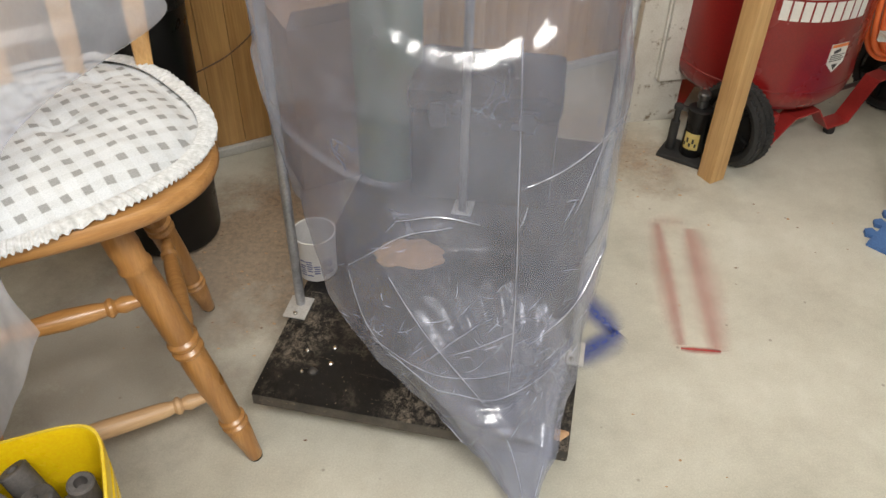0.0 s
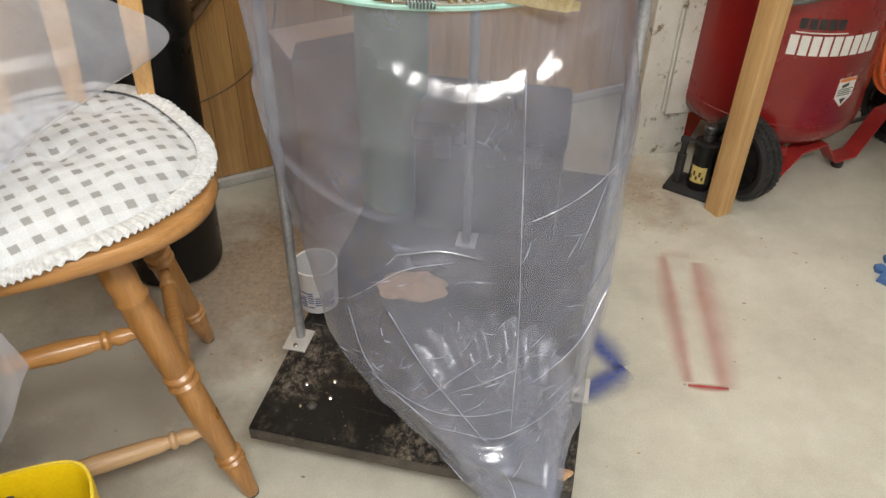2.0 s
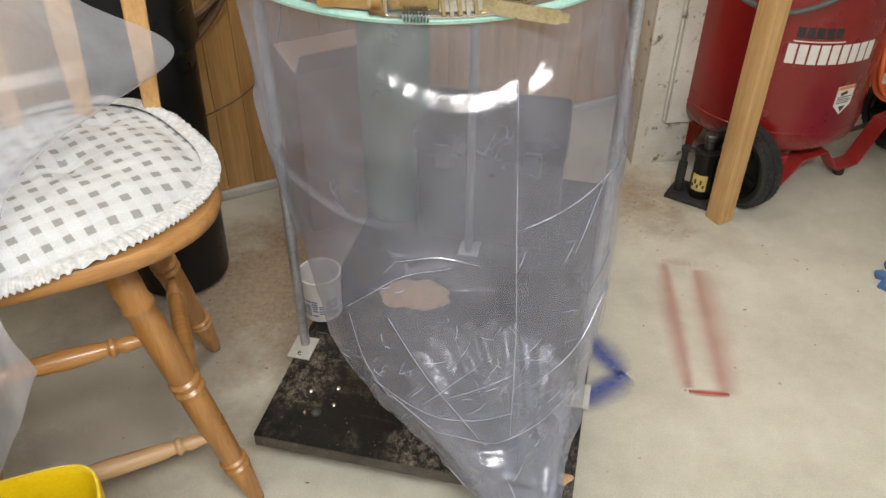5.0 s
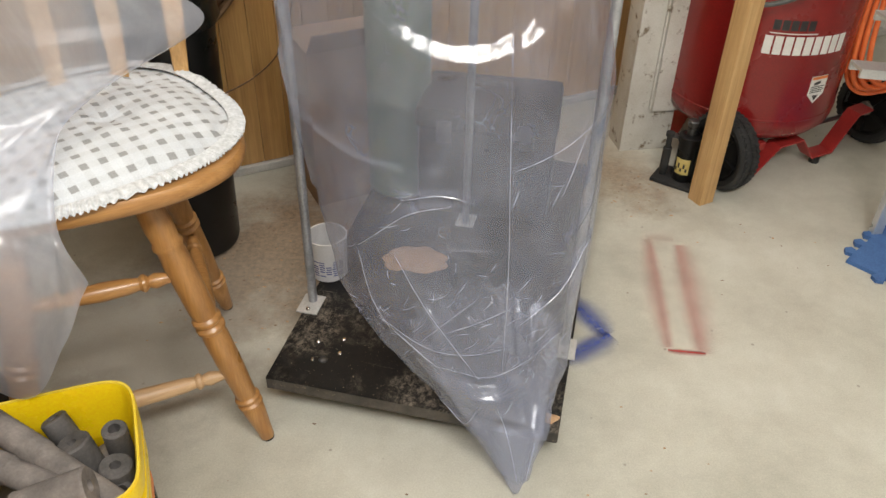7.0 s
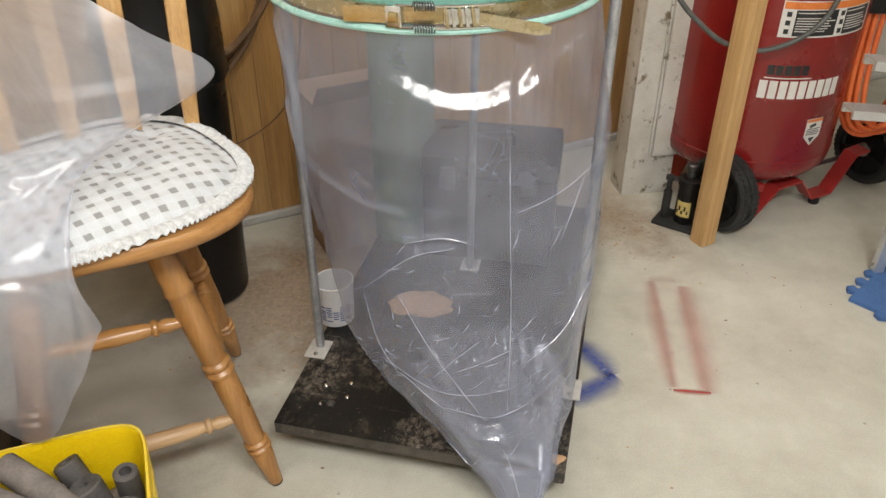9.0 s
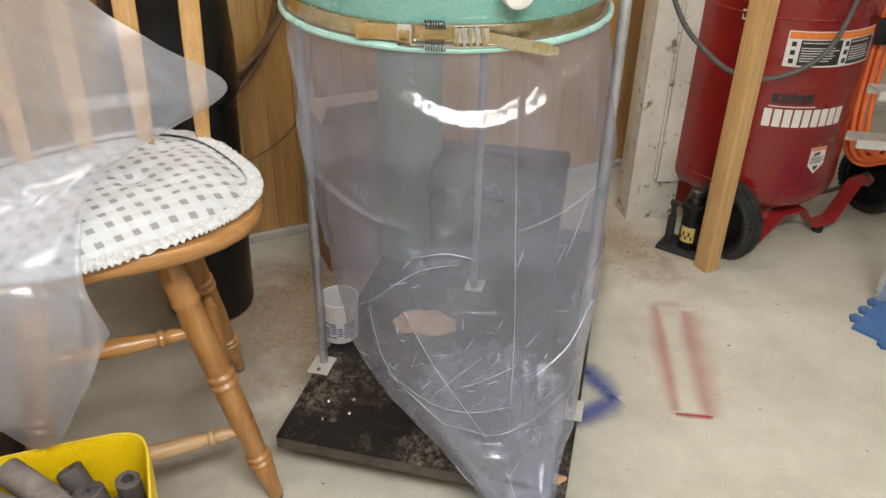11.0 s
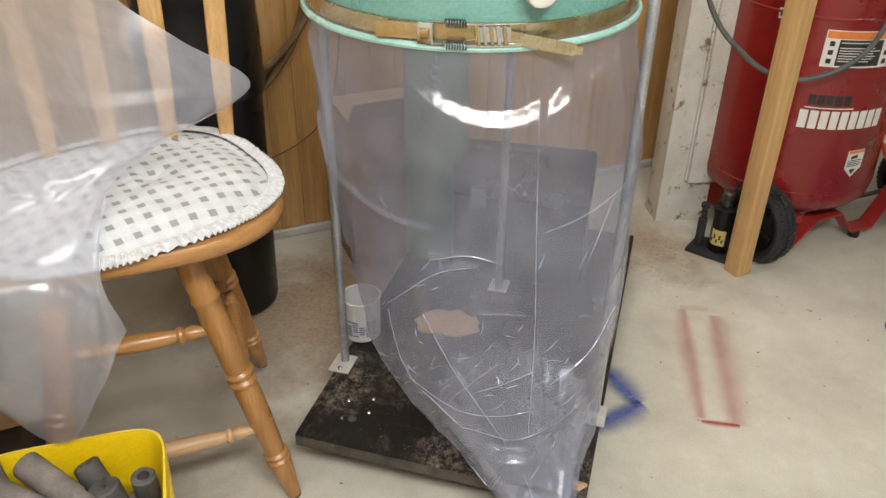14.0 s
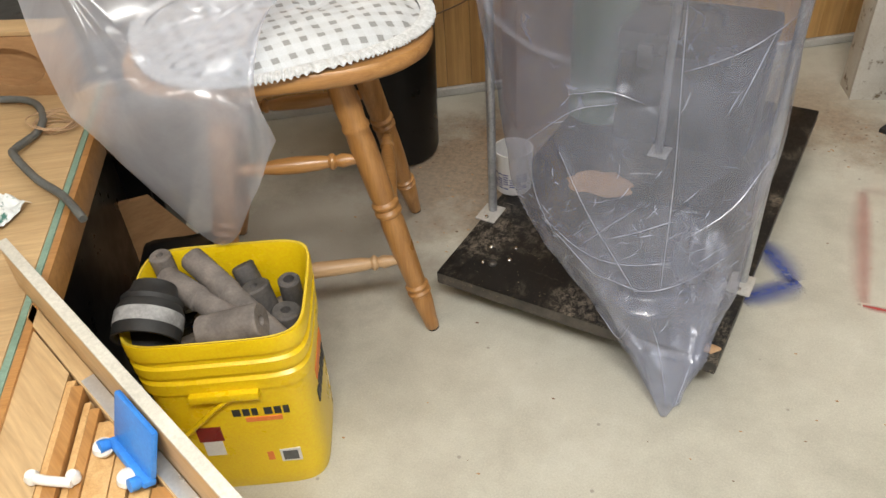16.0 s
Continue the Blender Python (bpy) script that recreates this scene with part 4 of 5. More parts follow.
part("ruffle", bm, FRINGE, cushion, "frayed white cotton ruffle", sharp=70)
# loose threads at its edge
bm = bmesh.new()
for i, (x, y) in enumerate(outline(CUSHION_W, CUSHION_D, CUSHION_N, 620)):
    o = Vector((x, y, 0)).normalized()
    side = Vector((-o.y, o.x, 0))
    n = 0.002 + 0.006 * random.random()
    w = 0.0006 + 0.0006 * random.random()
    p0 = Vector((x, y, 0.0075)) + o * 0.017
    p2 = p0 + o * n + side * random.uniform(-0.003, 0.003) + Vector((0, 0, -0.0045 * random.random()))
    q = [bm.verts.new(p + d) for p in (p0, p2) for d in (side * w, Vector((0, 0, 0.0012)), -side * w)]
    bm.faces.new((q[0], q[1], q[4], q[3]))
    bm.faces.new((q[1], q[2], q[5], q[4]))
tagged(part("fringe", bm, FRINGE, cushion, "loose cotton threads"), kind="stuff")

def draped(rows, nu, nv, ripple):
    """A sheet through rows of control points, with creases."""
    across = [spline(r, nu) for r in rows]
    cols = [spline([row[i] for row in across], nv) for i in range(len(across[0]))]
    bm = bmesh.new()
    vs = [[bm.verts.new(p + ripple(p, i / (len(cols) - 1), k / (len(c) - 1))) for k, p in enumerate(c)] for i, c in enumerate(cols)]
    for a, b in zip(vs, vs[1:]):
        for i in range(len(a) - 1):
            bm.faces.new((a[i], a[i + 1], b[i + 1], b[i]))
    return bm


SHARP_FOLDS = [((0.3, 0.12), (0.72, 0.5)), ((0.5, 0.05), (0.95, 0.42)), ((0.25, 0.3), (0.42, 0.62)), ((0.42, 0.62), (0.12, 0.6)), ((0.2, 0.02), (0.28, 0.55))]


def crease(p, u, v):
    """Broad soft waves, and a few sharp straight folds."""
    a = noise.noise(Vector((u * 3, v * 2, 0.5)))
    b = noise.noise(Vector((u * 7, v * 2.5, 7.5)))
    ridge = 0.0
    for (u0, v0), (u1, v1) in SHARP_FOLDS:
        du, dv = u1 - u0, v1 - v0
        t = min(1.0, max(0.0, ((u - u0) * du + (v - v0) * dv) / (du * du + dv * dv)))
        d = math.hypot(u - u0 - t * du, v - v0 - t * dv)
        ridge = max(ridge, math.sin(math.pi * min(max(t, 0.05), 0.95)) ** 0.5 * max(0.0, 1 - d / 0.035))
    free = 0.3 + 0.7 * abs(v - 0.5) * 2
    return Vector((0.008 * a, -(0.012 * a + 0.006 * b) * free - 0.008 * ridge, 0.006 + 0.004 * abs(b) + 0.006 * ridge))


sheet = thing("plastic_sheet", (-0.585, 1.17, SEAT_Z), "milky plastic sheet draped over the stool and cushion", "plastic sheet", turn=27.8)
SHEET_ROWS = [
    [(-0.5, 0.02, 0.62), (-0.36, 0.02, 0.6), (-0.2, 0.05, 0.58), (-0.08, 0.1, 0.55), (0.0, 0.18, 0.5)],
    [(-0.44, -0.05, 0.36), (-0.33, -0.1, 0.34), (-0.2, -0.12, 0.3), (-0.08, 0.02, 0.31), (0.05, 0.19, 0.33)],
    [(-0.4, -0.1, 0.2), (-0.3, -0.16, 0.2), (-0.17, -0.13, 0.2), (-0.05, -0.03, 0.18), (0.16, 0.17, 0.23)],
    [(-0.37, -0.18, 0.1), (-0.28, -0.2, 0.115), (-0.16, -0.17, 0.11), (-0.03, -0.07, 0.11), (0.28, 0.155, 0.13)],
    [(-0.35, -0.22, 0.02), (-0.27, -0.26, 0.07), (-0.16, -0.24, 0.085), (-0.07, -0.16, 0.09), (0.1, 0.04, 0.085)],
    [(-0.335, -0.245, 0.0), (-0.25, -0.3, 0.0), (-0.15, -0.32, 0.04), (-0.06, -0.27, 0.06), (0.01, -0.08, 0.08)],
    [(-0.33, -0.25, -0.005), (-0.24, -0.29, -0.1), (-0.15, -0.32, -0.08), (-0.05, -0.335, -0.02), (-0.02, -0.29, 0.04)],
    [(-0.325, -0.25, -0.01), (-0.22, -0.27, -0.18), (-0.148, -0.265, -0.29), (-0.06, -0.31, -0.16), (0.0, -0.33, -0.05)],
]
facing(part("sheet_film", draped(SHEET_ROWS, 40, 26, crease), SHEET, sheet, sharp=180), (0, -1, 1))


# ---- black bin behind the stool ----
bin_ = thing("trash_bin", (-0.7, 1.87, 0), "tall black plastic bin with a slumped black liner", "trash bin")
part("body", turned([(0.105, 0.0), (0.118, 0.006), (0.122, 0.02), (0.145, 0.72), (0.152, 0.722), (0.152, 0.75), (0.14, 0.75), (0.115, 0.03), (0, 0.03)], None, 48, (True, False)), BLACK_PLASTIC, bin_)
bm = bmesh.new()
loops = []
for j in range(22):
    k = j / 21
    r = 0.155 - 0.02 * k if k < 0.8 else 0.139 * (1 - (k - 0.8) * 4.6)
    loops.append([((r + 0.012 * noise.noise(Vector((math.cos(a) * 3, math.sin(a) * 3, k * 5)))) * math.cos(a), (r + 0.012 * noise.noise(Vector((math.cos(a) * 3, math.sin(a) * 3, k * 5)))) * math.sin(a), 0.66 + 0.42 * k) for a in (2 * math.pi * i / 40 for i in range(40))])
rings(bm, loops)
part("liner", bm, BLACK_PLASTIC, bin_, "crumpled black liner")

# ---- things on the panelled wall ----
hose = thing("wall_hose", (-0.62, 2.2, 0.3), "brown hose looped against the pine wall", "hose")
for k, (ox, oz) in enumerate(((0, 0), (0.018, 0.03), (-0.02, -0.03), (0.03, 0.06))):
    pts = [ROOM @ Vector((ex + ox, -0.03 - 0.012 * k, z + oz)) - Vector((-0.62, 2.2, 0.3)) for ex, z in ((0.12, 1.25), (0.1, 1.0), (0.06, 0.8), (-0.0, 0.66), (-0.12, 0.55), (-0.25, 0.55), (-0.36, 0.7), (-0.4, 0.95), (-0.38, 1.25))]
    part("hose_loop", tubed(pts, 0.011, 8, 8), TAN_HOSE, hose)
wire = thing("wall_wire", (-0.6, 2.25, 0.3), "thin dark wire hanging on the pine wall", "wire")
pts = [ROOM @ Vector((ex, -0.008, z)) - Vector((-0.6, 2.25, 0.3)) for ex, z in ((0.16, 1.2), (0.165, 0.9), (0.15, 0.6), (0.1, 0.42), (0.0, 0.33), (-0.15, 0.28))]
part("strand", tubed(pts, 0.0022, 6, 8), TAN_HOSE, wire)

# ---- things behind the bag ----
can = thing("green_drum", (-0.13, 2.08, 0), "green painted steel drum behind the dust bag", "drum")
part("body", turned([(0.085, 0.0), (0.09, 0.005), (0.09, 0.9), (0.085, 0.91), (0, 0.91)], None, 40), GREEN_CAN, can)
crate = thing("tool_case", (0.13, 2.03, BASE_Z), "black plastic tool case standing on the black base", "tool case", turn=-6)
part("body", boxed((-0.185, -0.12, 0), (0.185, 0.12, 0.265), 0.02), BLACK_PLASTIC, crate)
part("lid", boxed((-0.19, -0.125, 0.269), (0.19, 0.125, 0.33), 0.02), BLACK_PLASTIC, crate)
part("handle", tubed([(-0.06, -0.02, 0.33), (-0.05, -0.02, 0.365), (0.05, -0.02, 0.365), (0.06, -0.02, 0.33)], 0.009, 8, 6), RUBBER, crate)
for lx in (-0.11, 0.11):
    part("latch", boxed((lx - 0.02, -0.136, 0.235), (lx + 0.02, -0.1255, 0.3), 0.003), STEEL_DARK, crate)
carton = thing("cardboard_box", (-0.32, 2.22, 0), "brown cardboard box by the pine wall", "box", turn=30)
part("body", boxed((-0.13, -0.1, 0), (0.13, 0.1, 0.5), 0.003), CARD, carton)
part("flap", boxed((-0.13, -0.005, 0), (0.13, 0.0, 0.1), 0.001, pose(0, -0.1, 0.5, 40, 0, 0)), CARD, carton)

heap = thing("sawdust_heap", (-0.045, 1.7, BASE_Z), "small heap of pinkish sawdust on the black base", "sawdust")
bm = bmesh.new()
loops = []
for j in range(9):
    k = 1 - j / 8
    loops.append([(math.cos(a) * 0.085 * k * (1 + 0.25 * noise.noise(Vector((math.cos(a) * 2.5, math.sin(a) * 2.5, 5)))), math.sin(a) * 0.055 * k * (1 + 0.3 * noise.noise(Vector((math.cos(a) * 2.5, math.sin(a) * 2.5, 9)))), 0.028 * (1 - k) ** 0.7 + 0.002 * noise.noise(Vector((a, k * 9, 0)))) for a in (2 * math.pi * i / 36 for i in range(36))])
rings(bm, loops)
tagged(part("heap", bm, SAWDUST, heap), kind="stuff")

# ---- weathered boards ----
boards = thing("weathered_boards", (0.585, 2.508, 0), "weathered white painted boxed boards standing upright", "boards", turn=14)
part("face_board", boxed((0, 0, 0), (0.175, 0.02, 1.6), 0.002), WEATHERED, boards)
part("side_board", boxed((0.0, 0.021, 0), (0.018, 0.105, 1.6), 0.002), WEATHERED, boards)
part("trim_board", boxed((0.085, -0.02, 0.155), (0.2, -0.001, 1.6), 0.003), WEATHERED, boards)
part("bead", boxed((0.076, -0.012, 0.16), (0.084, -0.001, 1.6), 0.003), WEATHERED, boards)

# ---- timber post ----
post = thing("timber_post", (0.811, 2.223, 0), "square fir post standing floor to ceiling", "post", turn=32)
part("stud", boxed((-0.0275, -0.0275, 0), (0.0275, 0.0275, 2.598), 0.002), FIR, post)

# ---- bottle jack ----
jack = thing("bottle_jack", (0.755, 2.335, 0), "black hydraulic bottle jack with a yellow label", "bottle jack", turn=-30)
part("foot_plate", boxed((-0.075, -0.055, 0), (0.065, 0.055, 0.014), 0.004), RUBBER, jack)
part("cylinder", turned([(0.03, 0.014), (0.034, 0.02), (0.034, 0.15), (0.038, 0.152), (0.038, 0.172), (0.03, 0.176), (0.02, 0.178)], pose(0.015, 0, 0), 32), BLACK_PLASTIC, jack)
part("ram", turned([(0.016, 0.176), (0.016, 0.2), (0.013, 0.2), (0.013, 0.206), (0.019, 0.208), (0.019, 0.222), (0.015, 0.226), (0, 0.226)], pose(0.015, 0, 0), 20), STEEL_DARK, jack)
part("pump", turned([(0.014, 0.014), (0.014, 0.11), (0.009, 0.112), (0.009, 0.15), (0.014, 0.152), (0.014, 0.165), (0, 0.165)], pose(-0.05, -0.005, 0), 16), RUBBER, jack)
part("link", boxed((-0.06, -0.008, 0.15), (0.0, 0.008, 0.163), 0.003), STEEL_DARK, jack)
bm = bmesh.new()
arc = [[Vector((0.015 + r * math.cos(a), r * math.sin(a), z)) for r, z in ((0.0342, 0.045), (0.0346, 0.045), (0.0346, 0.1), (0.0342, 0.1))] for a in (radians(-130 + 8 * i) for i in range(11))]
rings(bm, arc)
lab = part("label", bm, LABEL_YELLOW, jack, "worn yellow label")
bm = bmesh.new()
for i in range(5):
    a = radians(-122 + 14 * i)
    box(bm, (-0.003, 0, 0), (0.003, 0.0005, 0.012 + 0.004 * (i % 2)), 0, pose(0.015, 0, 0.055 + 0.012 * (i % 2), 0, 0, math.degrees(a) + 90) @ pose(0, -0.0351, 0))
part("print_marks", bm, INK, lab)

# ---- air compressor ----
TC = Vector((0.99, 2.6, 0))
TR = 0.275
comp = thing("air_compressor", TC, "red vertical tank air compressor on wheels", "air compressor", turn=30)
tank = part("tank", turned([(0.0, 0.125), (0.12, 0.128), (0.2, 0.142), (0.25, 0.165), (0.27, 0.19), (TR, 0.215), (TR, 0.23), (TR + 0.002, 0.232), (TR + 0.002, 0.236), (TR, 0.238), (TR, 0.77), (TR + 0.002, 0.772), (TR + 0.002, 0.777), (TR, 0.779), (TR, 0.86), (0.25, 0.92), (0.17, 0.97), (0, 0.985)], None, 96), RED, comp, "glossy red welded steel tank")


def on_tank(az, z):
    """A pose on the tank's side: x to the right round it, y up, z outward; az in degrees from world -y, to the right."""
    return pose(0, 0, 0, 0, 0, -30) @ pose(0, 0, z, 0, 0, az) @ pose(0, -TR, 0, 90, 0, 0)


def wrapped(az0, az1, z0, z1, lift, skew=0.0):
    bm = bmesh.new()
    n = max(2, int(abs(az1 - az0) / 2) + 1)
    loops = []
    for i in range(n + 1):
        k = i / n
        az = az0 + (az1 - az0) * k
        m = pose(0, 0, 0, 0, 0, -30 + az)
        loops.append([m @ Vector((0, -TR - d, z + skew * k)) for d, z in ((0.0003, z0), (lift, z0), (lift, z1), (0.0003, z1))])
    rings(bm, loops)
    return bm


# plain bars where the maker's name is printed
AZC = -14.0
bm = wrapped(AZC, AZC + 29, 0.515, 0.518, 0.001)
part("white_rule", bm, LABEL_WHITE, tank, "thin white rule")
for i in range(5):
    part("dark_bar", wrapped(AZC + 1 + i * 5.2, AZC + 5.3 + i * 5.2, 0.526, 0.556, 0.001), INK, tank, "black printed bar")
for i in range(9):
    part("white_bar", wrapped(AZC - 2 + i * 6.1, AZC + 2.9 + i * 6.1, 0.452, 0.508, 0.001), LABEL_WHITE, tank, "white printed bar")
warn = part("warning_label", wrapped(AZC + 2, AZC + 66, 0.64, 0.745, 0.0008), LABEL_WHITE, tank, "white warning label with orange band")
part("orange_band", wrapped(AZC + 2.6, AZC + 65.4, 0.722, 0.742, 0.0014), LABEL_ORANGE, warn)
part("ink_block", wrapped(AZC + 10, AZC + 36, 0.645, 0.719, 0.0014), INK, warn)
part("ink_block", wrapped(AZC + 42, AZC + 64, 0.645, 0.719, 0.0014), INK, warn)
bm = bmesh.new()
for r in range(9):
    for a0, a1 in ((11, 35), (43, 63)):
        if r in (0, 7):
            continue
        w = wrapped(AZC + a0, AZC + a0 + (a1 - a0) * random.uniform(0.75, 1), 0.65 + r * 0.0075, 0.6525 + r * 0.0075, 0.002)
        me = bpy.data.meshes.new("tmp")
        w.to_mesh(me)
        w.free()
        bm.from_mesh(me)
        bpy.data.meshes.remove(me)
part("print_lines", bm, LABEL_WHITE, warn, "rows of tiny white print")
for a0 in (4.2, 37.6):
    for z0 in (0.65, 0.675, 0.7):
        part("pictogram", wrapped(AZC + a0 + 0.6, AZC + a0 + 3.4, z0, z0 + 0.014, 0.0014), INK, warn)
# a shield-shaped sticker
bm = bmesh.new()
m = on_tank(27, 0.335)
pts = [(-0.03, 0.045), (0.03, 0.045), (0.03, -0.015), (0.0, -0.045), (-0.03, -0.015)]
rings(bm, [[m @ Vector((x, y, d)) for x, y in pts] for d in (-0.001, 0.0016)])
shield = part("sticker", bm, LABEL_WHITE, tank, "white shield-shaped sticker")
part("orange_band", patch(m @ pose(0, 0, 0.0016), -0.029, 0.029, 0.035, 0.044), LABEL_ORANGE, shield)
bm = bmesh.new()
for r in range(4):
    box(bm, (-0.026, -0.008 + r * 0.006, 0), (0.02 + 0.006 * (r % 2), -0.0055 + r * 0.006, 0.0006), 0, m @ pose(0, 0, 0.0016))
rings(bm, [[m @ pose(0, 0, 0.0017) @ Vector((x, y, d)) for x, y in ((-0.012, -0.018), (0.012, -0.018), (0.0, -0.036))] for d in (0, 0.0006)])
box(bm, (-0.012, 0.018, 0), (0.012, 0.028, 0.0006), 0, m @ pose(0, 0, 0.0016) @ pose(0, 0, 0, 0, 0, 12))
part("print_marks", bm, INK, shield)
part("data_plate", wrapped(AZC - 27, AZC - 18, 0.755, 0.785, 0.0012), LABEL_WHITE, tank, "small white data sticker")
part("ink_block", wrapped(AZC - 26, AZC - 19, 0.762, 0.78, 0.0018), INK, tank)


def wheel(x, y):
    """Axle along the compressor's own x."""
    m = pose(x, y, 0.128, 0, 90, 0)
    w = part("wheel", turned([(0.02, -0.028), (0.085, -0.022), (0.092, -0.028), (0.098, -0.028), (0.098, 0.028), (0.092, 0.028), (0.085, 0.02), (0.02, 0.026)], m, 40), BLACK_PLASTIC, comp, "black spoked plastic wheel")
    tyre = part("tyre", turned([(0.096, -0.032), (0.112, -0.036), (0.122, -0.03), (0.126, -0.015), (0.126, 0.015), (0.122, 0.03), (0.112, 0.036), (0.096, 0.032)], m, 64, (False, False)), RUBBER, w, "treaded black rubber tyre")
    bm = bmesh.new()
    for i in range(44):
        for s in (-1, 0, 1):
            a = 360 / 44 * (i + (0.5 if s == 0 else 0))
            box(bm, (-0.006, -0.0075, 0.0), (0.006, 0.0075, 0.0065), 0.0012, m @ pose(0, 0, s * 0.02, 0, 0, a) @ pose(0.1245 - 0.003 * abs(s), 0, 0, 0, 90, 0) @ pose(0, 0, 0, 0, 0, 35 * s))
    part("tread", bm, RUBBER, tyre)
    for i in range(5):
        part("spoke", boxed((0.018, -0.009, -0.034), (0.088, 0.009, 0.034), 0.003, m @ pose(0, 0, 0, 0, 0, 72 * i)), BLACK_PLASTIC, w)
    part("hub", turned([(0.022, -0.04), (0.026, -0.036), (0.026, 0.036), (0.022, 0.04)], m, 20), GREY_RUBBER, w)


wheel(-0.235, -0.18)
wheel(0.46, -0.16)
part("axle", turned([(0.008, -0.26), (0.008, 0.49)], pose(0, -0.17, 0.128, 0, 90, 0), 12), STEEL_DARK, comp)
# bent strap base under the tank
bm = bmesh.new()
prof = [(-0.25, 0.03), (-0.13, 0.03), (-0.04, 0.115), (0.06, 0.118), (0.13, 0.035), (0.22, 0.035), (0.3, 0.16), (0.36, 0.165)]
loops = [[(x, y, z + d) for y, d in ((-0.235, 0), (-0.18, 0), (-0.18, 0.006), (-0.235, 0.006))] for x, z in prof]
rings(bm, loops)
part("base_strap", bm, RED_FRAME, comp, "bent red steel strap")
bm = bmesh.new()
rings(bm, [[(x * 0.7, y, z + d) for y, d in ((0.13, 0), (0.2, 0), (0.2, 0.006), (0.13, 0.006))] for x, z in ((-0.3, 0.0), (-0.2, 0.0), (-0.1, 0.13), (0.1, 0.13), (0.2, 0.0), (0.3, 0.0))])
part("base_strap", bm, RED_FRAME, comp)
part("front_foot", turned([(0.016, 0.0), (0.018, 0.004), (0.016, 0.034)], pose(0.175, -0.21, 0), 16), RUBBER, comp)
part("gusset", boxed((-0.14, -0.215, 0.11), (-0.09, -0.19, 0.14), 0.004), RED_FRAME, comp)
part("pump_block", boxed((-0.12, -0.1, 0.98), (0.12, 0.1, 1.2), 0.02), STEEL_DARK, comp)

cord = thing("power_cord", (0.8, 2.25, 0.6), "dark grey power cord sagging across the red tank", "power cord")
pts = [Vector(p) - Vector((0.8, 2.25, 0.6)) for p in ((0.5, 2.3, 1.05), (0.6, 2.26, 0.8), (0.7, 2.25, 0.69), (0.785, 2.255, 0.637), (0.889, 2.26, 0.625), (0.999, 2.255, 0.685), (1.056, 2.26, 0.8), (1.09, 2.27, 1.05))]
part("cable", tubed(pts, 0.0075, 10, 8), GREY_CORD, cord)

coil = thing("air_hose", (1.36, 2.52, 0.25), "coiled bright orange air hose hanging beside the compressor", "air hose")
for k in range(6):
    ox, oy, dz = (k % 3) * 0.03 - 0.03, (k // 3) * 0.03, random.uniform(-0.03, 0.05)
    w = 0.07 + 0.008 * k
    pts = [(-w + ox, oy, 0.75), (-w * 1.1 + ox, oy - 0.01, 0.4), (-w + ox, oy - 0.02, 0.12 + dz), (-w * 0.5 + ox, oy - 0.02, 0.02 + dz), (w * 0.4 + ox, oy - 0.01, 0.02 + dz), (w + ox, oy, 0.14 + dz), (w * 1.1 + ox, oy + 0.01, 0.4), (w + ox, oy, 0.75)]
    part("hose_loop", tubed(pts, 0.0085, 10, 8), ORANGE, coil)
part("strap", boxed((-0.13, -0.05, 0.42), (0.13, -0.03, 0.5), 0.005), BLACK_PLASTIC, coil, "black hook and loop strap")
part("hanger", turned([(0.008, -0.2), (0.008, 0.4)], pose(0, 0.02, 0.76, 90, 0, 0), 10), STEEL_DARK, coil)

# aluminium profiles pointing in from the side
rack = thing("aluminium_frame", (1.06, 2.0, 0), "silver aluminium profile frame on legs", "aluminium frame", turn=8)
for zz, xx in ((0.56, -0.02), (0.69, 0.0)):
    bm = bmesh.new()
    sec = [(-0.03, 0.012), (0.03, 0.012), (0.03, -0.012), (0.022, -0.012), (0.022, 0.004), (-0.022, 0.004), (-0.022, -0.012), (-0.03, -0.012)]
    rings(bm, [[(x, y, zz + z - 0.1 * (x - xx)) for y, z in sec] for x in (xx, xx + 0.7)])
    part("rail", bm, ALU, rack)
for lx in (0.25, 0.6):
    part("leg", boxed((lx - 0.015, 0.031, 0), (lx + 0.015, 0.055, 0.75), 0.002), ALU, rack)

# ---- on the floor ----
mat_ = thing("foam_mat", (1.17, 1.93, 0), "blue foam floor mat with puzzle edges", "foam mat", turn=47)
bm = bmesh.new()
pts = [(0.0, 0.0)]
for i in range(6):
    x = 0.04 + i * 0.06
    pts += [(x, 0), (x - 0.006, 0.018), (x + 0.012, 0.03), (x + 0.03, 0.018), (x + 0.024, 0)]
pts += [(0.6, 0.0), (0.6, -0.5)]
side = []
for i in range(7):
    y = -0.47 + i * 0.06
    side += [(0, y), (-0.018, y - 0.006), (-0.03, y + 0.012), (-0.018, y + 0.03), (0, y + 0.024)]
rings(bm, [[(x, y, z) for x, y in pts + [(0, -0.5)] + side] for z in (0.001, 0.013)])
part("tile", bm, FOAM_BLUE, mat_)


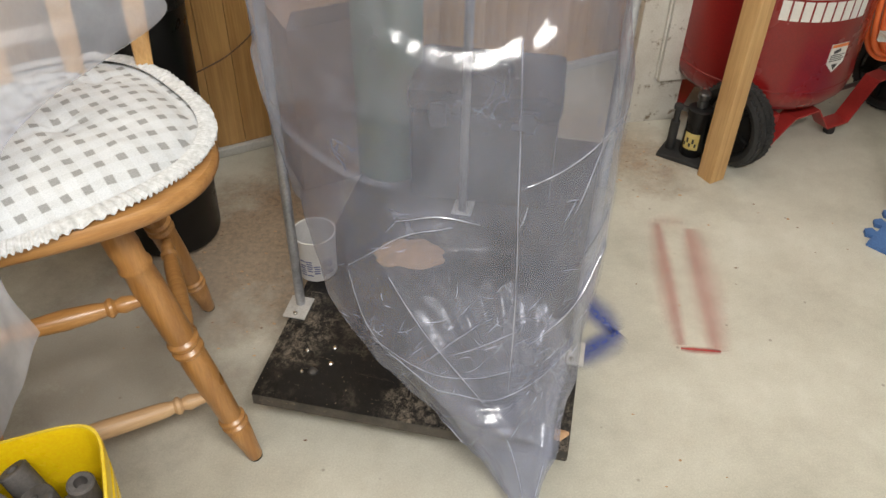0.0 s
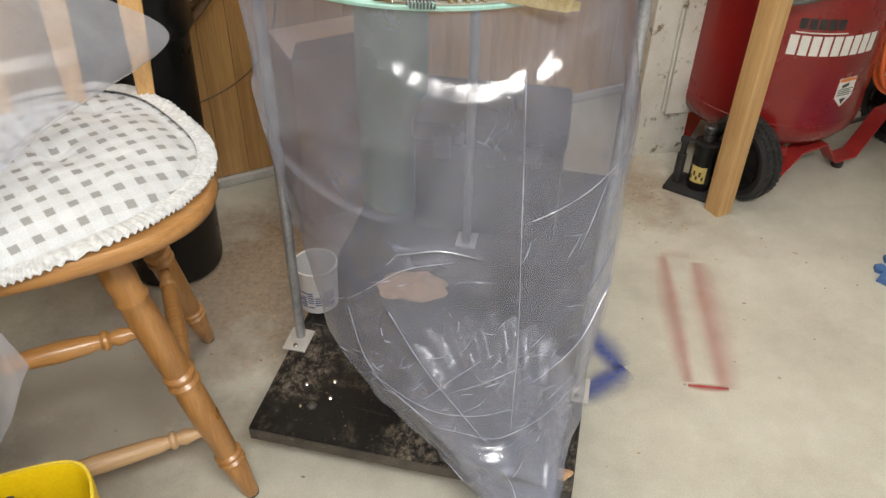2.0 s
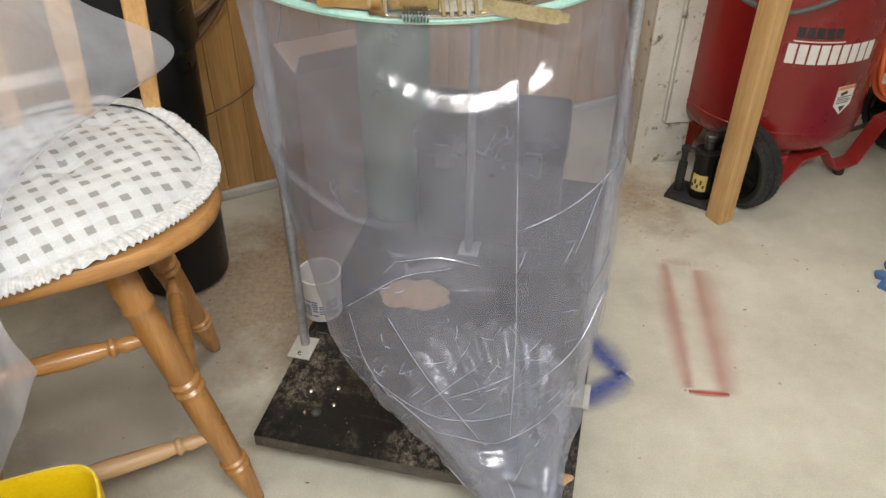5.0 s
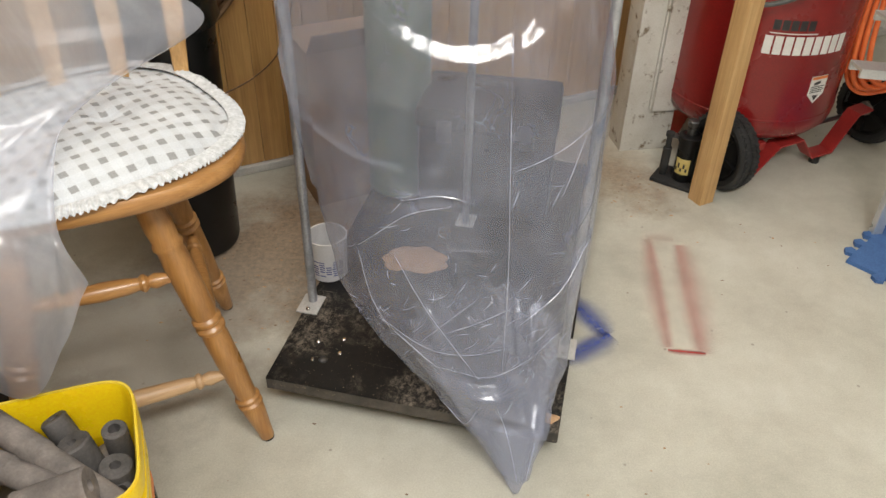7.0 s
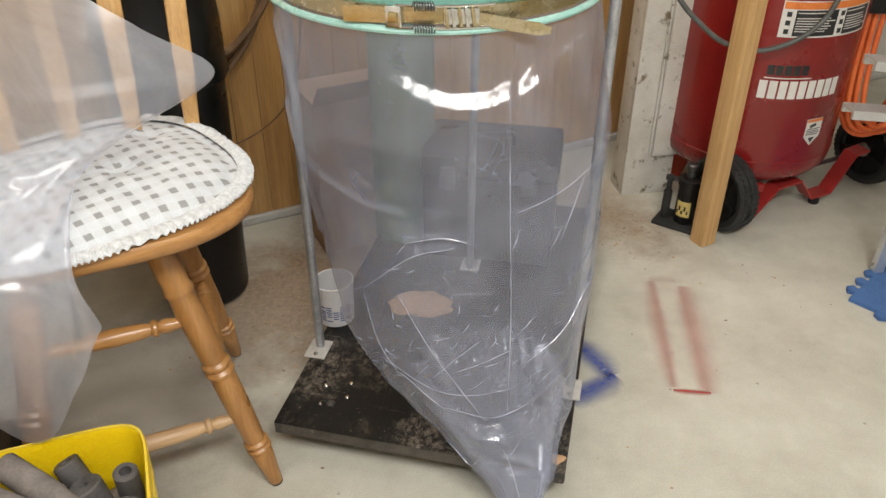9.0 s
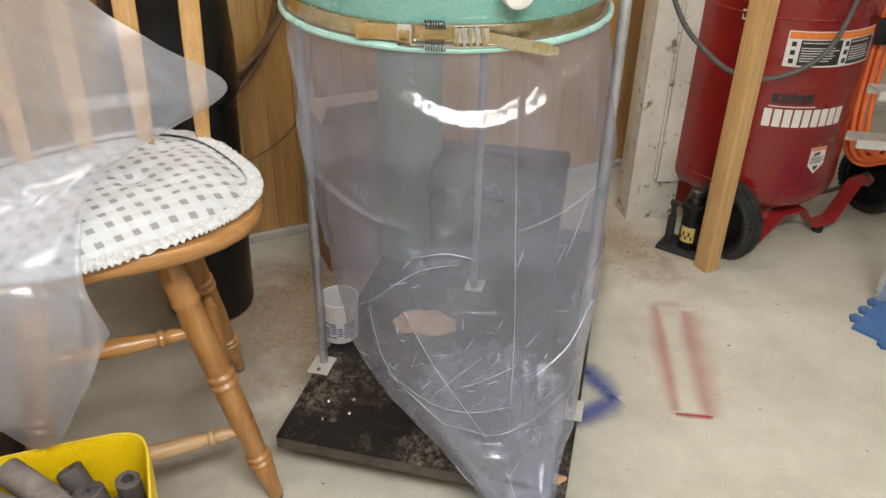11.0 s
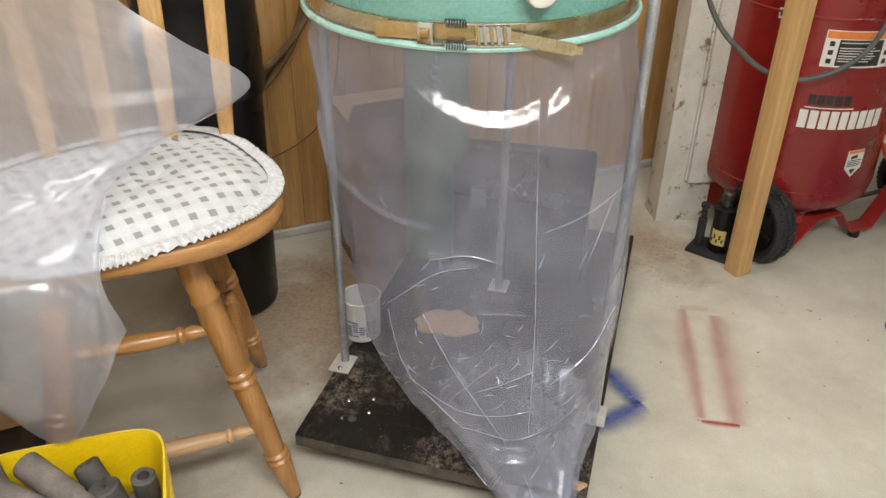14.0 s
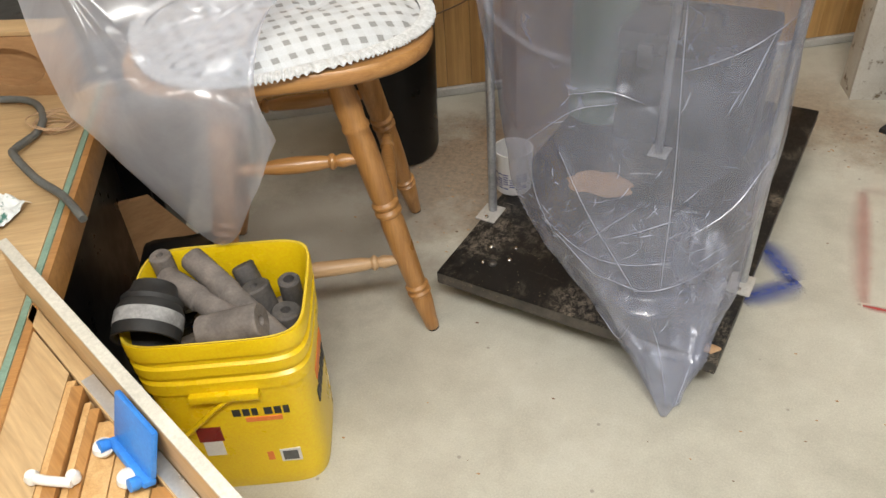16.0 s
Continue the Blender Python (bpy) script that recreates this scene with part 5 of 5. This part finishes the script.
def spray(name, a, b, width, mat, label, core=0.004):
    """A sprayed stroke from a to b, dense along that line."""
    a, b = Vector((*a, 0)), Vector((*b, 0))
    d = (b - a).normalized()
    s = Vector((-d.y, d.x, 0))
    bm = bmesh.new()
    uvl = bm.loops.layers.uv.new("UVMap")
    z = Vector((0, 0, 0.0008))
    n = 12
    sign = math.copysign(1, width)
    # a dense core with overspray fading to both sides
    for (o0, v0), (o1, v1) in (((-core * sign - 0.6 * width, 0), (-core * sign, 1)), ((-core * sign, 1), (core * sign, 1)), ((core * sign, 1), (core * sign + width, 0))):
        for i in range(n):
            k0, k1 = i / n, (i + 1) / n
            e0, e1 = (0.35 + 0.65 * math.sin(math.pi * min(max(k, 0.03), 0.97)) ** 0.4 for k in (k0, k1))
            quad = [(a.lerp(b, k0) + s * o0 * e0 + z, v0), (a.lerp(b, k1) + s * o0 * e1 + z, v0), (a.lerp(b, k1) + s * o1 * e1 + z, v1), (a.lerp(b, k0) + s * o1 * e0 + z, v1)]
            f = bm.faces.new([bm.verts.new(p) for p, _ in quad])
            for lp, (_, v) in zip(f.loops, quad):
                lp[uvl].uv = (k0, v)
    for f in bm.faces:
        f.normal_update()
        if f.normal.z < 0:
            f.normal_flip()
    ob = part(name, bm, mat)
    return tagged(ob, label, "paint mark", "spray marks on the floor", "structure")


spray("paint_mark", (0.617, 1.99), (0.606, 1.53), -0.055, RED_SPRAY, "faded red spray paint line on concrete")
spray("paint_mark", (0.7, 1.97), (0.686, 1.515), 0.085, RED_SPRAY, "faded red spray paint line on concrete")
spray("paint_mark", (0.69, 1.995), (0.61, 2.0), -0.04, RED_FAINT, "barely visible red spray paint line on concrete")
spray("paint_mark", (0.603, 1.52), (0.695, 1.515), -0.02, RED_BOLD, "bold red spray paint line on concrete", 0.002)
spray("paint_mark", (0.37, 1.69), (0.452, 1.56), 0.08, BLUE_SPRAY, "blue spray paint line on concrete", 0.007)
spray("paint_mark", (0.462, 1.565), (0.34, 1.462), 0.075, BLUE_SPRAY, "blue spray paint line on concrete", 0.007)

# chips and crumbs swept about
litter = thing("floor_litter", (0, 0, 0), "dark wood chips and crumbs scattered on the concrete", "debris", kind="stuff")
rng = random.Random(5)
spots = [(rng.uniform(-0.4, 1.5), rng.uniform(0.75, 2.1)) for i in range(70)] + [(rng.gauss(-0.45, 0.16), rng.gauss(1.75, 0.16)) for i in range(120)] + [(rng.gauss(0.62, 0.12), rng.gauss(2.25, 0.1)) for i in range(40)]
for name, mat, some in (("chips", BARE_SIDE, spots[0::2]), ("crumbs", SAWDUST, spots[1::2])):
    bm = bmesh.new()
    for x, y in some:
        r = rng.uniform(0.0012, 0.0038)
        ring = [Vector((x + r * (1 + rng.random()) * math.cos(a), y + r * math.sin(a) * rng.uniform(0.5, 1.2), 0.0004)) for a in (0.3, 1.5, 2.7, 3.8, 5.1)]
        top = bm.verts.new((x, y, 0.0006 + r * 0.7))
        vs = [bm.verts.new(q) for q in ring]
        for i in range(5):
            bm.faces.new((vs[i], vs[(i + 1) % 5], top))
    tagged(part(name, bm, mat, litter), kind="stuff")

# ---- yellow pail of rubber rollers ----
pail = thing("yellow_pail", (-0.54, 0.765, 0), "open yellow square plastic pail full of grey rubber rollers", "pail", turn=24)
PW, PD, PN = 0.147, 0.124, 5.5
bm = bmesh.new()
loops = []
walls = [(0.0, 0.0), (0.93, 0.0), (0.955, 0.008), (0.965, 0.04), (0.985, 0.27), (0.99, 0.285), (1.03, 0.287), (1.035, 0.312), (0.995, 0.317), (0.995, 0.328), (1.045, 0.331), (1.05, 0.352), (1.01, 0.356), (1.01, 0.37), (1.055, 0.373), (1.06, 0.396), (1.05, 0.405), (1.02, 0.406), (1.0, 0.398), (0.985, 0.33), (0.935, 0.02), (0.0, 0.015)]
for k, z in walls:
    k = max(k, 0.01)
    loops.append([(x * k, y * k, z) for x, y in outline(PW, PD, PN, 72)])
rings(bm, loops)
part("body", bm, YELLOW, pail)
bm = bmesh.new()
rings(bm, [[(x * k, y * k, z) for x, y in outline(PW, PD, PN, 72)] for k, z in ((1.04, 0.4065), (1.05, 0.409), (1.025, 0.409), (1.02, 0.4065))], cap=(False, False))
part("rim", bm, YELLOW_WORN, pail, "scuffed yellow rim")
part("handle", tubed([(0.03, -0.128, 0.28), (-0.01, -0.134, 0.262), (-0.09, -0.137, 0.19), (-0.12, -0.136, 0.17)], 0.0045, 8, 8), YELLOW, pail, "yellow bail handle")
part("grip", boxed((-0.06, -0.139, 0.272), (0.06, -0.122, 0.29), 0.003), YELLOW, pail)
FACE = -0.1232  # the printed side that looks into the room
for x0, x1 in ((0.0, 0.014), (0.018, 0.03), (0.034, 0.044), (0.056, 0.07), (0.074, 0.086), (0.09, 0.1)):
    part("print_bar", boxed((x0, FACE, 0.215), (x1, FACE + 0.003, 0.232)), INK, pail, "black printed bar")
part("print_bar", boxed((0.02, FACE, 0.198), (0.085, FACE + 0.003, 0.209)), LABEL_ORANGE, pail, "orange printed bar")
part("print_patch", boxed((0.062, -0.121, 0.075), (0.1, -0.117, 0.11)), LABEL_WHITE, pail, "white printed patch")
part("print_patch", boxed((0.067, -0.122, 0.08), (0.095, -0.118, 0.105)), GREY_CORD, pail)
part("print_patch", boxed((0.038, -0.121, 0.082), (0.05, -0.117, 0.106)), LABEL_ORANGE, pail)
part("print_patch", boxed((-0.075, -0.1215, 0.15), (-0.03, -0.118, 0.19)), RED, pail, "red printed panel")
part("print_patch", boxed((-0.07, -0.1215, 0.11), (-0.035, -0.1175, 0.15)), LABEL_WHITE, pail)
for i in range(6):
    part("print_bar", boxed((0.142, -0.065 + i * 0.021, 0.17), (0.1455, -0.05 + i * 0.021, 0.2 + 0.012 * (i % 2))), INK, pail)
part("print_patch", boxed((0.142, -0.05, 0.215), (0.146, 0.06, 0.24)), LABEL_ORANGE, pail, "red-orange printed panel")

ROLL_GROUP = "rollers in the pail"


PAIL_M = pose(-0.54, 0.765, 0, 0, 0, 24)


def inside_pail(p, r):
    """The place itself, or the nearest one that the pail's walls leave free."""
    q = PAIL_M.inverted() @ Vector(p)
    q.x = min(max(q.x, r - 0.138), 0.138 - r)
    q.y = min(max(q.y, r - 0.114), 0.114 - r)
    return PAIL_M @ q


def roller(p0, p1, r, bore=0.35, mat=GREY_RUBBER, label="dusty grey rubber roller with a bored centre", sleeve=0.0):
    r = r * 1.06
    p0, p1 = inside_pail(p0, r), inside_pail(p1, r)
    n = (p1 - p0).length
    t = thing("rubber_roller", p0, label, "roller", ROLL_GROUP)
    m = along((0, 0, 0), p1 - p0)
    b = r * bore
    prof = [(b, 0.02), (b, 0.001), (r - 0.003, 0.0), (r, 0.003)]
    if sleeve:
        prof = [(b, 0.02), (b, 0.001), (r * 1.12 - 0.003, 0.0), (r * 1.12, 0.004), (r * 1.12, n * sleeve), (r, n * sleeve + 0.003)]
    prof += [(r, n - 0.003), (r - 0.003, n), (b, n - 0.001), (b, n - 0.02)]
    bm = turned(prof, m, 32)
    for v in bm.verts:
        v.co += 0.0012 * noise.noise_vector(v.co * 40 + p0 * 10)
    part("sleeve", bm, mat, t)


roller((-0.422, 0.707, 0.407), (-0.53, 0.686, 0.38), 0.029, 0.3)
roller((-0.634, 0.822, 0.414), (-0.385, 0.709, 0.352), 0.0195, 0.4, sleeve=0.42)
roller((-0.661, 0.774, 0.400), (-0.469, 0.726, 0.371), 0.02, 0.35, sleeve=0.45)
roller((-0.690, 0.801, 0.424), (-0.680, 0.812, 0.295), 0.019, 0.35)
roller((-0.559, 0.865, 0.386), (-0.498, 0.832, 0.285), 0.021, 0.42, DARK_RUBBER, "dark rubber roller with a bored centre")
roller((-0.504, 0.814, 0.386), (-0.469, 0.803, 0.266), 0.026, 0.25, DARK_RUBBER, "dark rubber roller with a small bore")
roller((-0.434, 0.838, 0.400), (-0.433, 0.846, 0.285), 0.0185, 0.5, DARK_RUBBER, "dark rubber roller with a worn rusty end")
roller((-0.421, 0.791, 0.371), (-0.431, 0.784, 0.247), 0.024, 0.35, DARK_RUBBER, "dark rubber roller with a bored centre")
roller((-0.409, 0.755, 0.352), (-0.431, 0.764, 0.247), 0.019, 0.5, DARK_RUBBER, "dark rubber roller with a wide bore")
roller((-0.604, 0.688, 0.295), (-0.469, 0.860, 0.295), 0.03, 0.3)
roller((-0.517, 0.669, 0.266), (-0.623, 0.812, 0.266), 0.035, 0.3)
coupler = thing("rubber_coupler", (-0.599, 0.630, 0.395), "black rubber pipe coupler with a grey worn band", "pipe coupler")
m = along((0, 0, 0), (-0.03, 0.09, 0.045))
body = part("sleeve", turned([(0.0, 0.03), (0.045, 0.03), (0.05, 0.0), (0.056, 0.0), (0.0565, 0.05), (0.05, 0.062), (0.052, 0.07), (0.04, 0.085), (0.036, 0.1), (0.03, 0.102), (0.0, 0.1)], m, 40, (False, False)), RUBBER, coupler)
part("band", turned([(0.0567, 0.02), (0.0575, 0.021), (0.0575, 0.044), (0.0567, 0.045)], m, 40, (False, False)), surface("worn_band", (0.2, 0.2, 0.2), (0.42, 0.42, 0.42), 30, 0.6, relief=0.5), body, "grey dusty band")

# ---- workbench along the wall ----
bench = thing("workbench", ROOM @ Vector((-1.315, -1.6, 0)), "low workbench with birch top and green painted edge", "workbench", turn=30)
BT = 0.56
part("top", boxed((-0.42, -1.4, BT - 0.03), (0.376, 0.84, BT), 0.002), BIRCH, bench)
part("front_edge", boxed((0.3885, -1.4, BT - 0.06), (0.401, 0.84, BT - 0.002), 0.001), OAK, bench, "brown front edge")
part("edge_strip", boxed((0.377, -1.4, BT - 0.028), (0.388, 0.84, BT - 0.0005), 0.001), GREEN_EDGE, bench, "worn green edge strip")
for lx in (-0.35, 0.15):
    for ly in (-1.3, 0.3):
        part("leg", boxed((lx - 0.04, ly - 0.04, 0), (lx + 0.04, ly + 0.04, BT - 0.031), 0.003), FIR, bench)

# things lying on the bench, placed from its corner over the floor
def on_bench(x, y, z=0.0):
    return ROOM @ Vector((-0.94 + x, -1.6 + y, BT + z))


BK = on_bench(-0.2, 0.825)
block = thing("wooden_tray", BK, "brown wooden tray block with a round hollow on the bench", "tray", turn=17)
bm = bmesh.new()
n = 48
hole = [(0.07 * math.cos(2 * math.pi * i / n) + 0.05, 0.042 * math.sin(2 * math.pi * i / n) + 0.065) for i in range(n)]
box_edge = []
for i in range(n):
    a = 2 * math.pi * i / n
    c, s_ = math.cos(a), math.sin(a)
    k = min(0.17 / max(abs(c), 1e-6), 0.065 / max(abs(s_), 1e-6))
    box_edge.append((c * k, s_ * k + 0.065))
rings(bm, [[(x, 0.06, z) for x, z in box_edge], [(x, 0.0, z) for x, z in box_edge], [(x, 0.0, z) for x, z in hole], [(x * 0.96, 0.025, (z - 0.065) * 0.94 + 0.065) for x, z in hole]])
part("block", bm, MDF, block)
part("top_strip", boxed((-0.17, 0.002, 0.131), (0.17, 0.06, 0.142), 0.002), BIRCH, block)
lead = thing("bench_cable", on_bench(-0.1, 0.1), "grey flexible cable curled on the bench, end hanging over", "cable")
o = on_bench(-0.1, 0.1)
pts = [on_bench(x, y, z) - o for x, y, z in ((-0.3, 0.78, 0.01), (-0.19, 0.785, 0.012), (-0.115, 0.75, 0.014), (-0.08, 0.68, 0.013), (-0.08, 0.62, 0.012), (-0.1, 0.555, 0.02), (-0.095, 0.525, 0.022), (-0.04, 0.443, 0.016), (0.015, 0.382, 0.012), (0.055, 0.32, 0.002))]
part("cable", tubed(pts, 0.0075, 10, 8), GREY_CORD, lead)
coilw = thing("wire_coil", on_bench(-0.05, 0.65), "loose coil of thin tan wire on the bench", "wire")
for k in range(7):
    r = 0.026 + 0.004 * k
    pts = [(r * math.cos(a) + 0.01 * math.sin(3 * k), r * 0.8 * math.sin(a), 0.003 + 0.003 * k + 0.004 * math.sin(2 * a + k)) for a in (2 * math.pi * i / 14 for i in range(15))]
    part("turn", tubed(pts, 0.0014, 5, 4), CARD, coilw)
plug = thing("brass_fitting", on_bench(-0.045, 0.735), "small brass fitting standing on the bench", "fitting")
part("stem", turned([(0.007, 0.0), (0.007, 0.008), (0.004, 0.01), (0.004, 0.03), (0.006, 0.031), (0.006, 0.038), (0, 0.039)], None, 16), BRASSY, plug)
rag = thing("paper_scrap", on_bench(-0.12, 0.36), "crumpled white and green printed paper on the bench", "paper")
bm = bmesh.new()
bmesh.ops.create_grid(bm, x_segments=26, y_segments=22, size=0.06)
for v in bm.verts:
    c = noise.voronoi(v.co * 38)[0]
    v.co.z = 0.004 + 0.022 * (c[1] - c[0]) + 0.003
bmesh.ops.solidify(bm, geom=bm.faces[:], thickness=0.0006)
part("sheet", bm, surface("printed_paper", (0.62, 0.66, 0.66), (0.72, 0.74, 0.74), 30, 0.7, spots=((0.05, 0.16, 0.13), 34, 0.57)), rag)

# under and beside the bench
bag2 = thing("tool_bag", ROOM @ Vector((-0.83, -1.12, 0)), "black nylon tool bag with a white tag under the bench", "tool bag", turn=30)
bm = boxed((-0.085, -0.17, 0.0), (0.085, 0.17, 0.27), 0.03)
bmesh.ops.subdivide_edges(bm, edges=bm.edges[:], cuts=3, use_grid_fill=True)
for v in bm.verts:
    v.co += 0.012 * noise.noise_vector(v.co * 9) * min(1, v.co.z * 12)
part("body", bm, BLACK_PLASTIC, bag2)
part("tag", boxed((-0.018, -0.001, -0.012), (0.018, 0.001, 0.012), 0.0005, pose(0.05, -0.1, 0.29, -50, 0, 20)), LABEL_WHITE, bag2, "white tag")
part("buckle", boxed((-0.015, -0.006, 0), (0.015, 0.006, 0.014), 0.003, pose(0.06, -0.135, 0.27, 0, 0, 10)), BLUE_PLASTIC, bag2, "blue buckle")
part("strap", tubed([(0.0, -0.14, 0.26), (0.03, -0.16, 0.29), (0.07, -0.12, 0.28), (0.06, -0.05, 0.27)], 0.006, 8, 6), BLACK_PLASTIC, bag2)
# plain black boxes added to fill the dark space under and beyond the bench
chest = thing("under_bench_box", ROOM @ Vector((-1.3, -1.5, 0)), "plain black lidded box added to fill the dark space under the bench", "storage chest", turn=30)
part("body", boxed((-0.3, -0.4, 0), (0.33, 0.74, 0.46), 0.015), BLACK_PLASTIC, chest)
part("lid", boxed((-0.31, -0.41, 0.462), (0.34, 0.75, 0.5), 0.01), BLACK_PLASTIC, chest)
cab = thing("dark_corner_box", ROOM @ Vector((-1.3, -0.5, 0)), "plain black box added to fill the dark corner beyond the bench", "cabinet", turn=30)
part("body", boxed((-0.4, -0.2, 0.02), (0.39, 0.44, 0.62), 0.006), BLACK_PLASTIC, cab)
part("door", boxed((-0.38, -0.215, 0.04), (0.37, -0.201, 0.6), 0.004), BLACK_PLASTIC, cab)
part("plinth", boxed((-0.38, -0.18, 0), (0.37, 0.42, 0.0195)), BLACK_PLASTIC, cab)

off = thing("plywood_offcut", (-0.965, 1.12, 0), "dirty brown plywood offcut leaning in the corner", "plywood", turn=55)
bm = bmesh.new()
rings(bm, [[(x, y, z) for x, z in ((-0.1, 0.0), (0.13, 0.0), (-0.02, 0.29), (-0.09, 0.3))] for y in (0, 0.012)])
part("sheet", bm, MDF, off)

# ---- plywood jig with a white-edged fence ----
J = pose(-0.69, 0.554, 0, 0, 0, -25.7)
jig = thing("plywood_jig", (-0.69, 0.554, 0), "birch plywood jig table with white-edged fence", "jig table", turn=-25.7)
part("fence", boxed((-0.02, -0.013, 0.55), (0.8, 0, 0.636), 0.001), BIRCH, jig)
part("fence_cap", boxed((-0.02, -0.0145, 0.6365), (0.8, 0.0015, 0.642), 0.0015), CAP_EDGE, jig, "worn white edge")
part("ledge", boxed((-0.3, -0.034, 0.53), (0.8, -0.0135, 0.558), 0.002), BIRCH, jig)
# the strips lie at a slant to the fence, and the wide board is cut to suit
SLANT = -36.0
sc, ss = math.cos(math.radians(SLANT)), math.sin(math.radians(SLANT))
bm = bmesh.new()
plan = [(-0.3, -0.036), (0.205, -0.036), (0.205 + 0.6 * sc, -0.036 + 0.6 * ss), (-0.3, -0.036 + 0.6 * ss)]
rings(bm, [[(x, y, z) for x, y in plan] for z in (0.53, 0.553)])
part("table_board", bm, BIRCH, jig, "wide birch board")
for dx, wide, rise, mat in ((0.0, 0.012, 0.552, FIR), (0.018, 0.017, 0.556, OAK), (0.05, 0.009, 0.549, FIR), (0.07, 0.013, 0.554, OAK), (0.096, 0.03, 0.55, FIR), (0.15, 0.02, 0.553, FIR), (0.19, 0.024, 0.551, FIR), (0.236, 0.03, 0.553, OAK), (0.292, 0.04, 0.551, FIR), (0.364, 0.06, 0.553, BIRCH)):
    m = pose(0.208 + dx, -0.037, 0, 0, 0, SLANT)
    part("slat", boxed((0.01, -wide * 0.1, 0.53), (0.6, wide * 0.9, rise), 0.0015, m), mat, jig, "golden wood strip")
part("cabinet", boxed((-0.28, -0.42, 0), (0.68, -0.03, 0.5285), 0.004), BIRCH, jig)
part("steel_rule", boxed((0.238, -0.032, 0.5585), (0.56, -0.0145, 0.56), 0.0005), ALU, jig, "thin steel rule")
lean = pose(0.41, -0.03, 0.6, -19, 0, 0)
clip = part("clip", boxed((-0.046, -0.004, -0.032), (0.046, 0.004, 0.034), 0.003, lean), BLUE_PLASTIC, jig, "bright blue plastic clip")
part("clip_foot", boxed((-0.046, -0.012, -0.042), (0.046, 0.004, -0.0325), 0.003, lean), BLUE_PLASTIC, clip)
for kx in (-0.04, 0.036):
    part("clip_lug", turned([(0.0, 0.0), (0.007, 0.0), (0.008, 0.003), (0.008, 0.012), (0, 0.013)], lean @ pose(kx, -0.012, -0.037, 90, 0, 0), 16), BLUE_PLASTIC, clip)
for kx, ky in ((0.366, -0.06), (0.428, -0.06)):
    part("knob", turned([(0.0, 0.0), (0.01, 0.001), (0.013, 0.007), (0.011, 0.014), (0.005, 0.017), (0, 0.017)], pose(kx, ky, 0.5565), 20), WHITE_EDGE, jig, "white plastic knob")
part("cross_bar", tubed([(0.345, -0.137, 0.563), (0.362, -0.128, 0.565), (0.385, -0.108, 0.563)], 0.006, 10, 6), LABEL_WHITE, jig, "translucent white bar")
for kx, ky in ((0.343, -0.138), (0.378, -0.104)):
    part("knob", turned([(0.0, 0.0), (0.008, 0.001), (0.009, 0.008), (0.006, 0.014), (0, 0.015)], pose(kx, ky, 0.5565), 16), WHITE_EDGE, jig)

# panelling boards, each a piece of its own
mesh = finish(boxed((-0.0412, -0.016, 0.03), (0.0412, 0.0, 2.58), 0.0025), PINE, "plank")
for i in range(34):
    ob = new("plank", mesh)
    ob.parent = wall_back
    ob.matrix_basis = ROOM @ pose(-1.2 + i * 0.083, 0.018, 0)
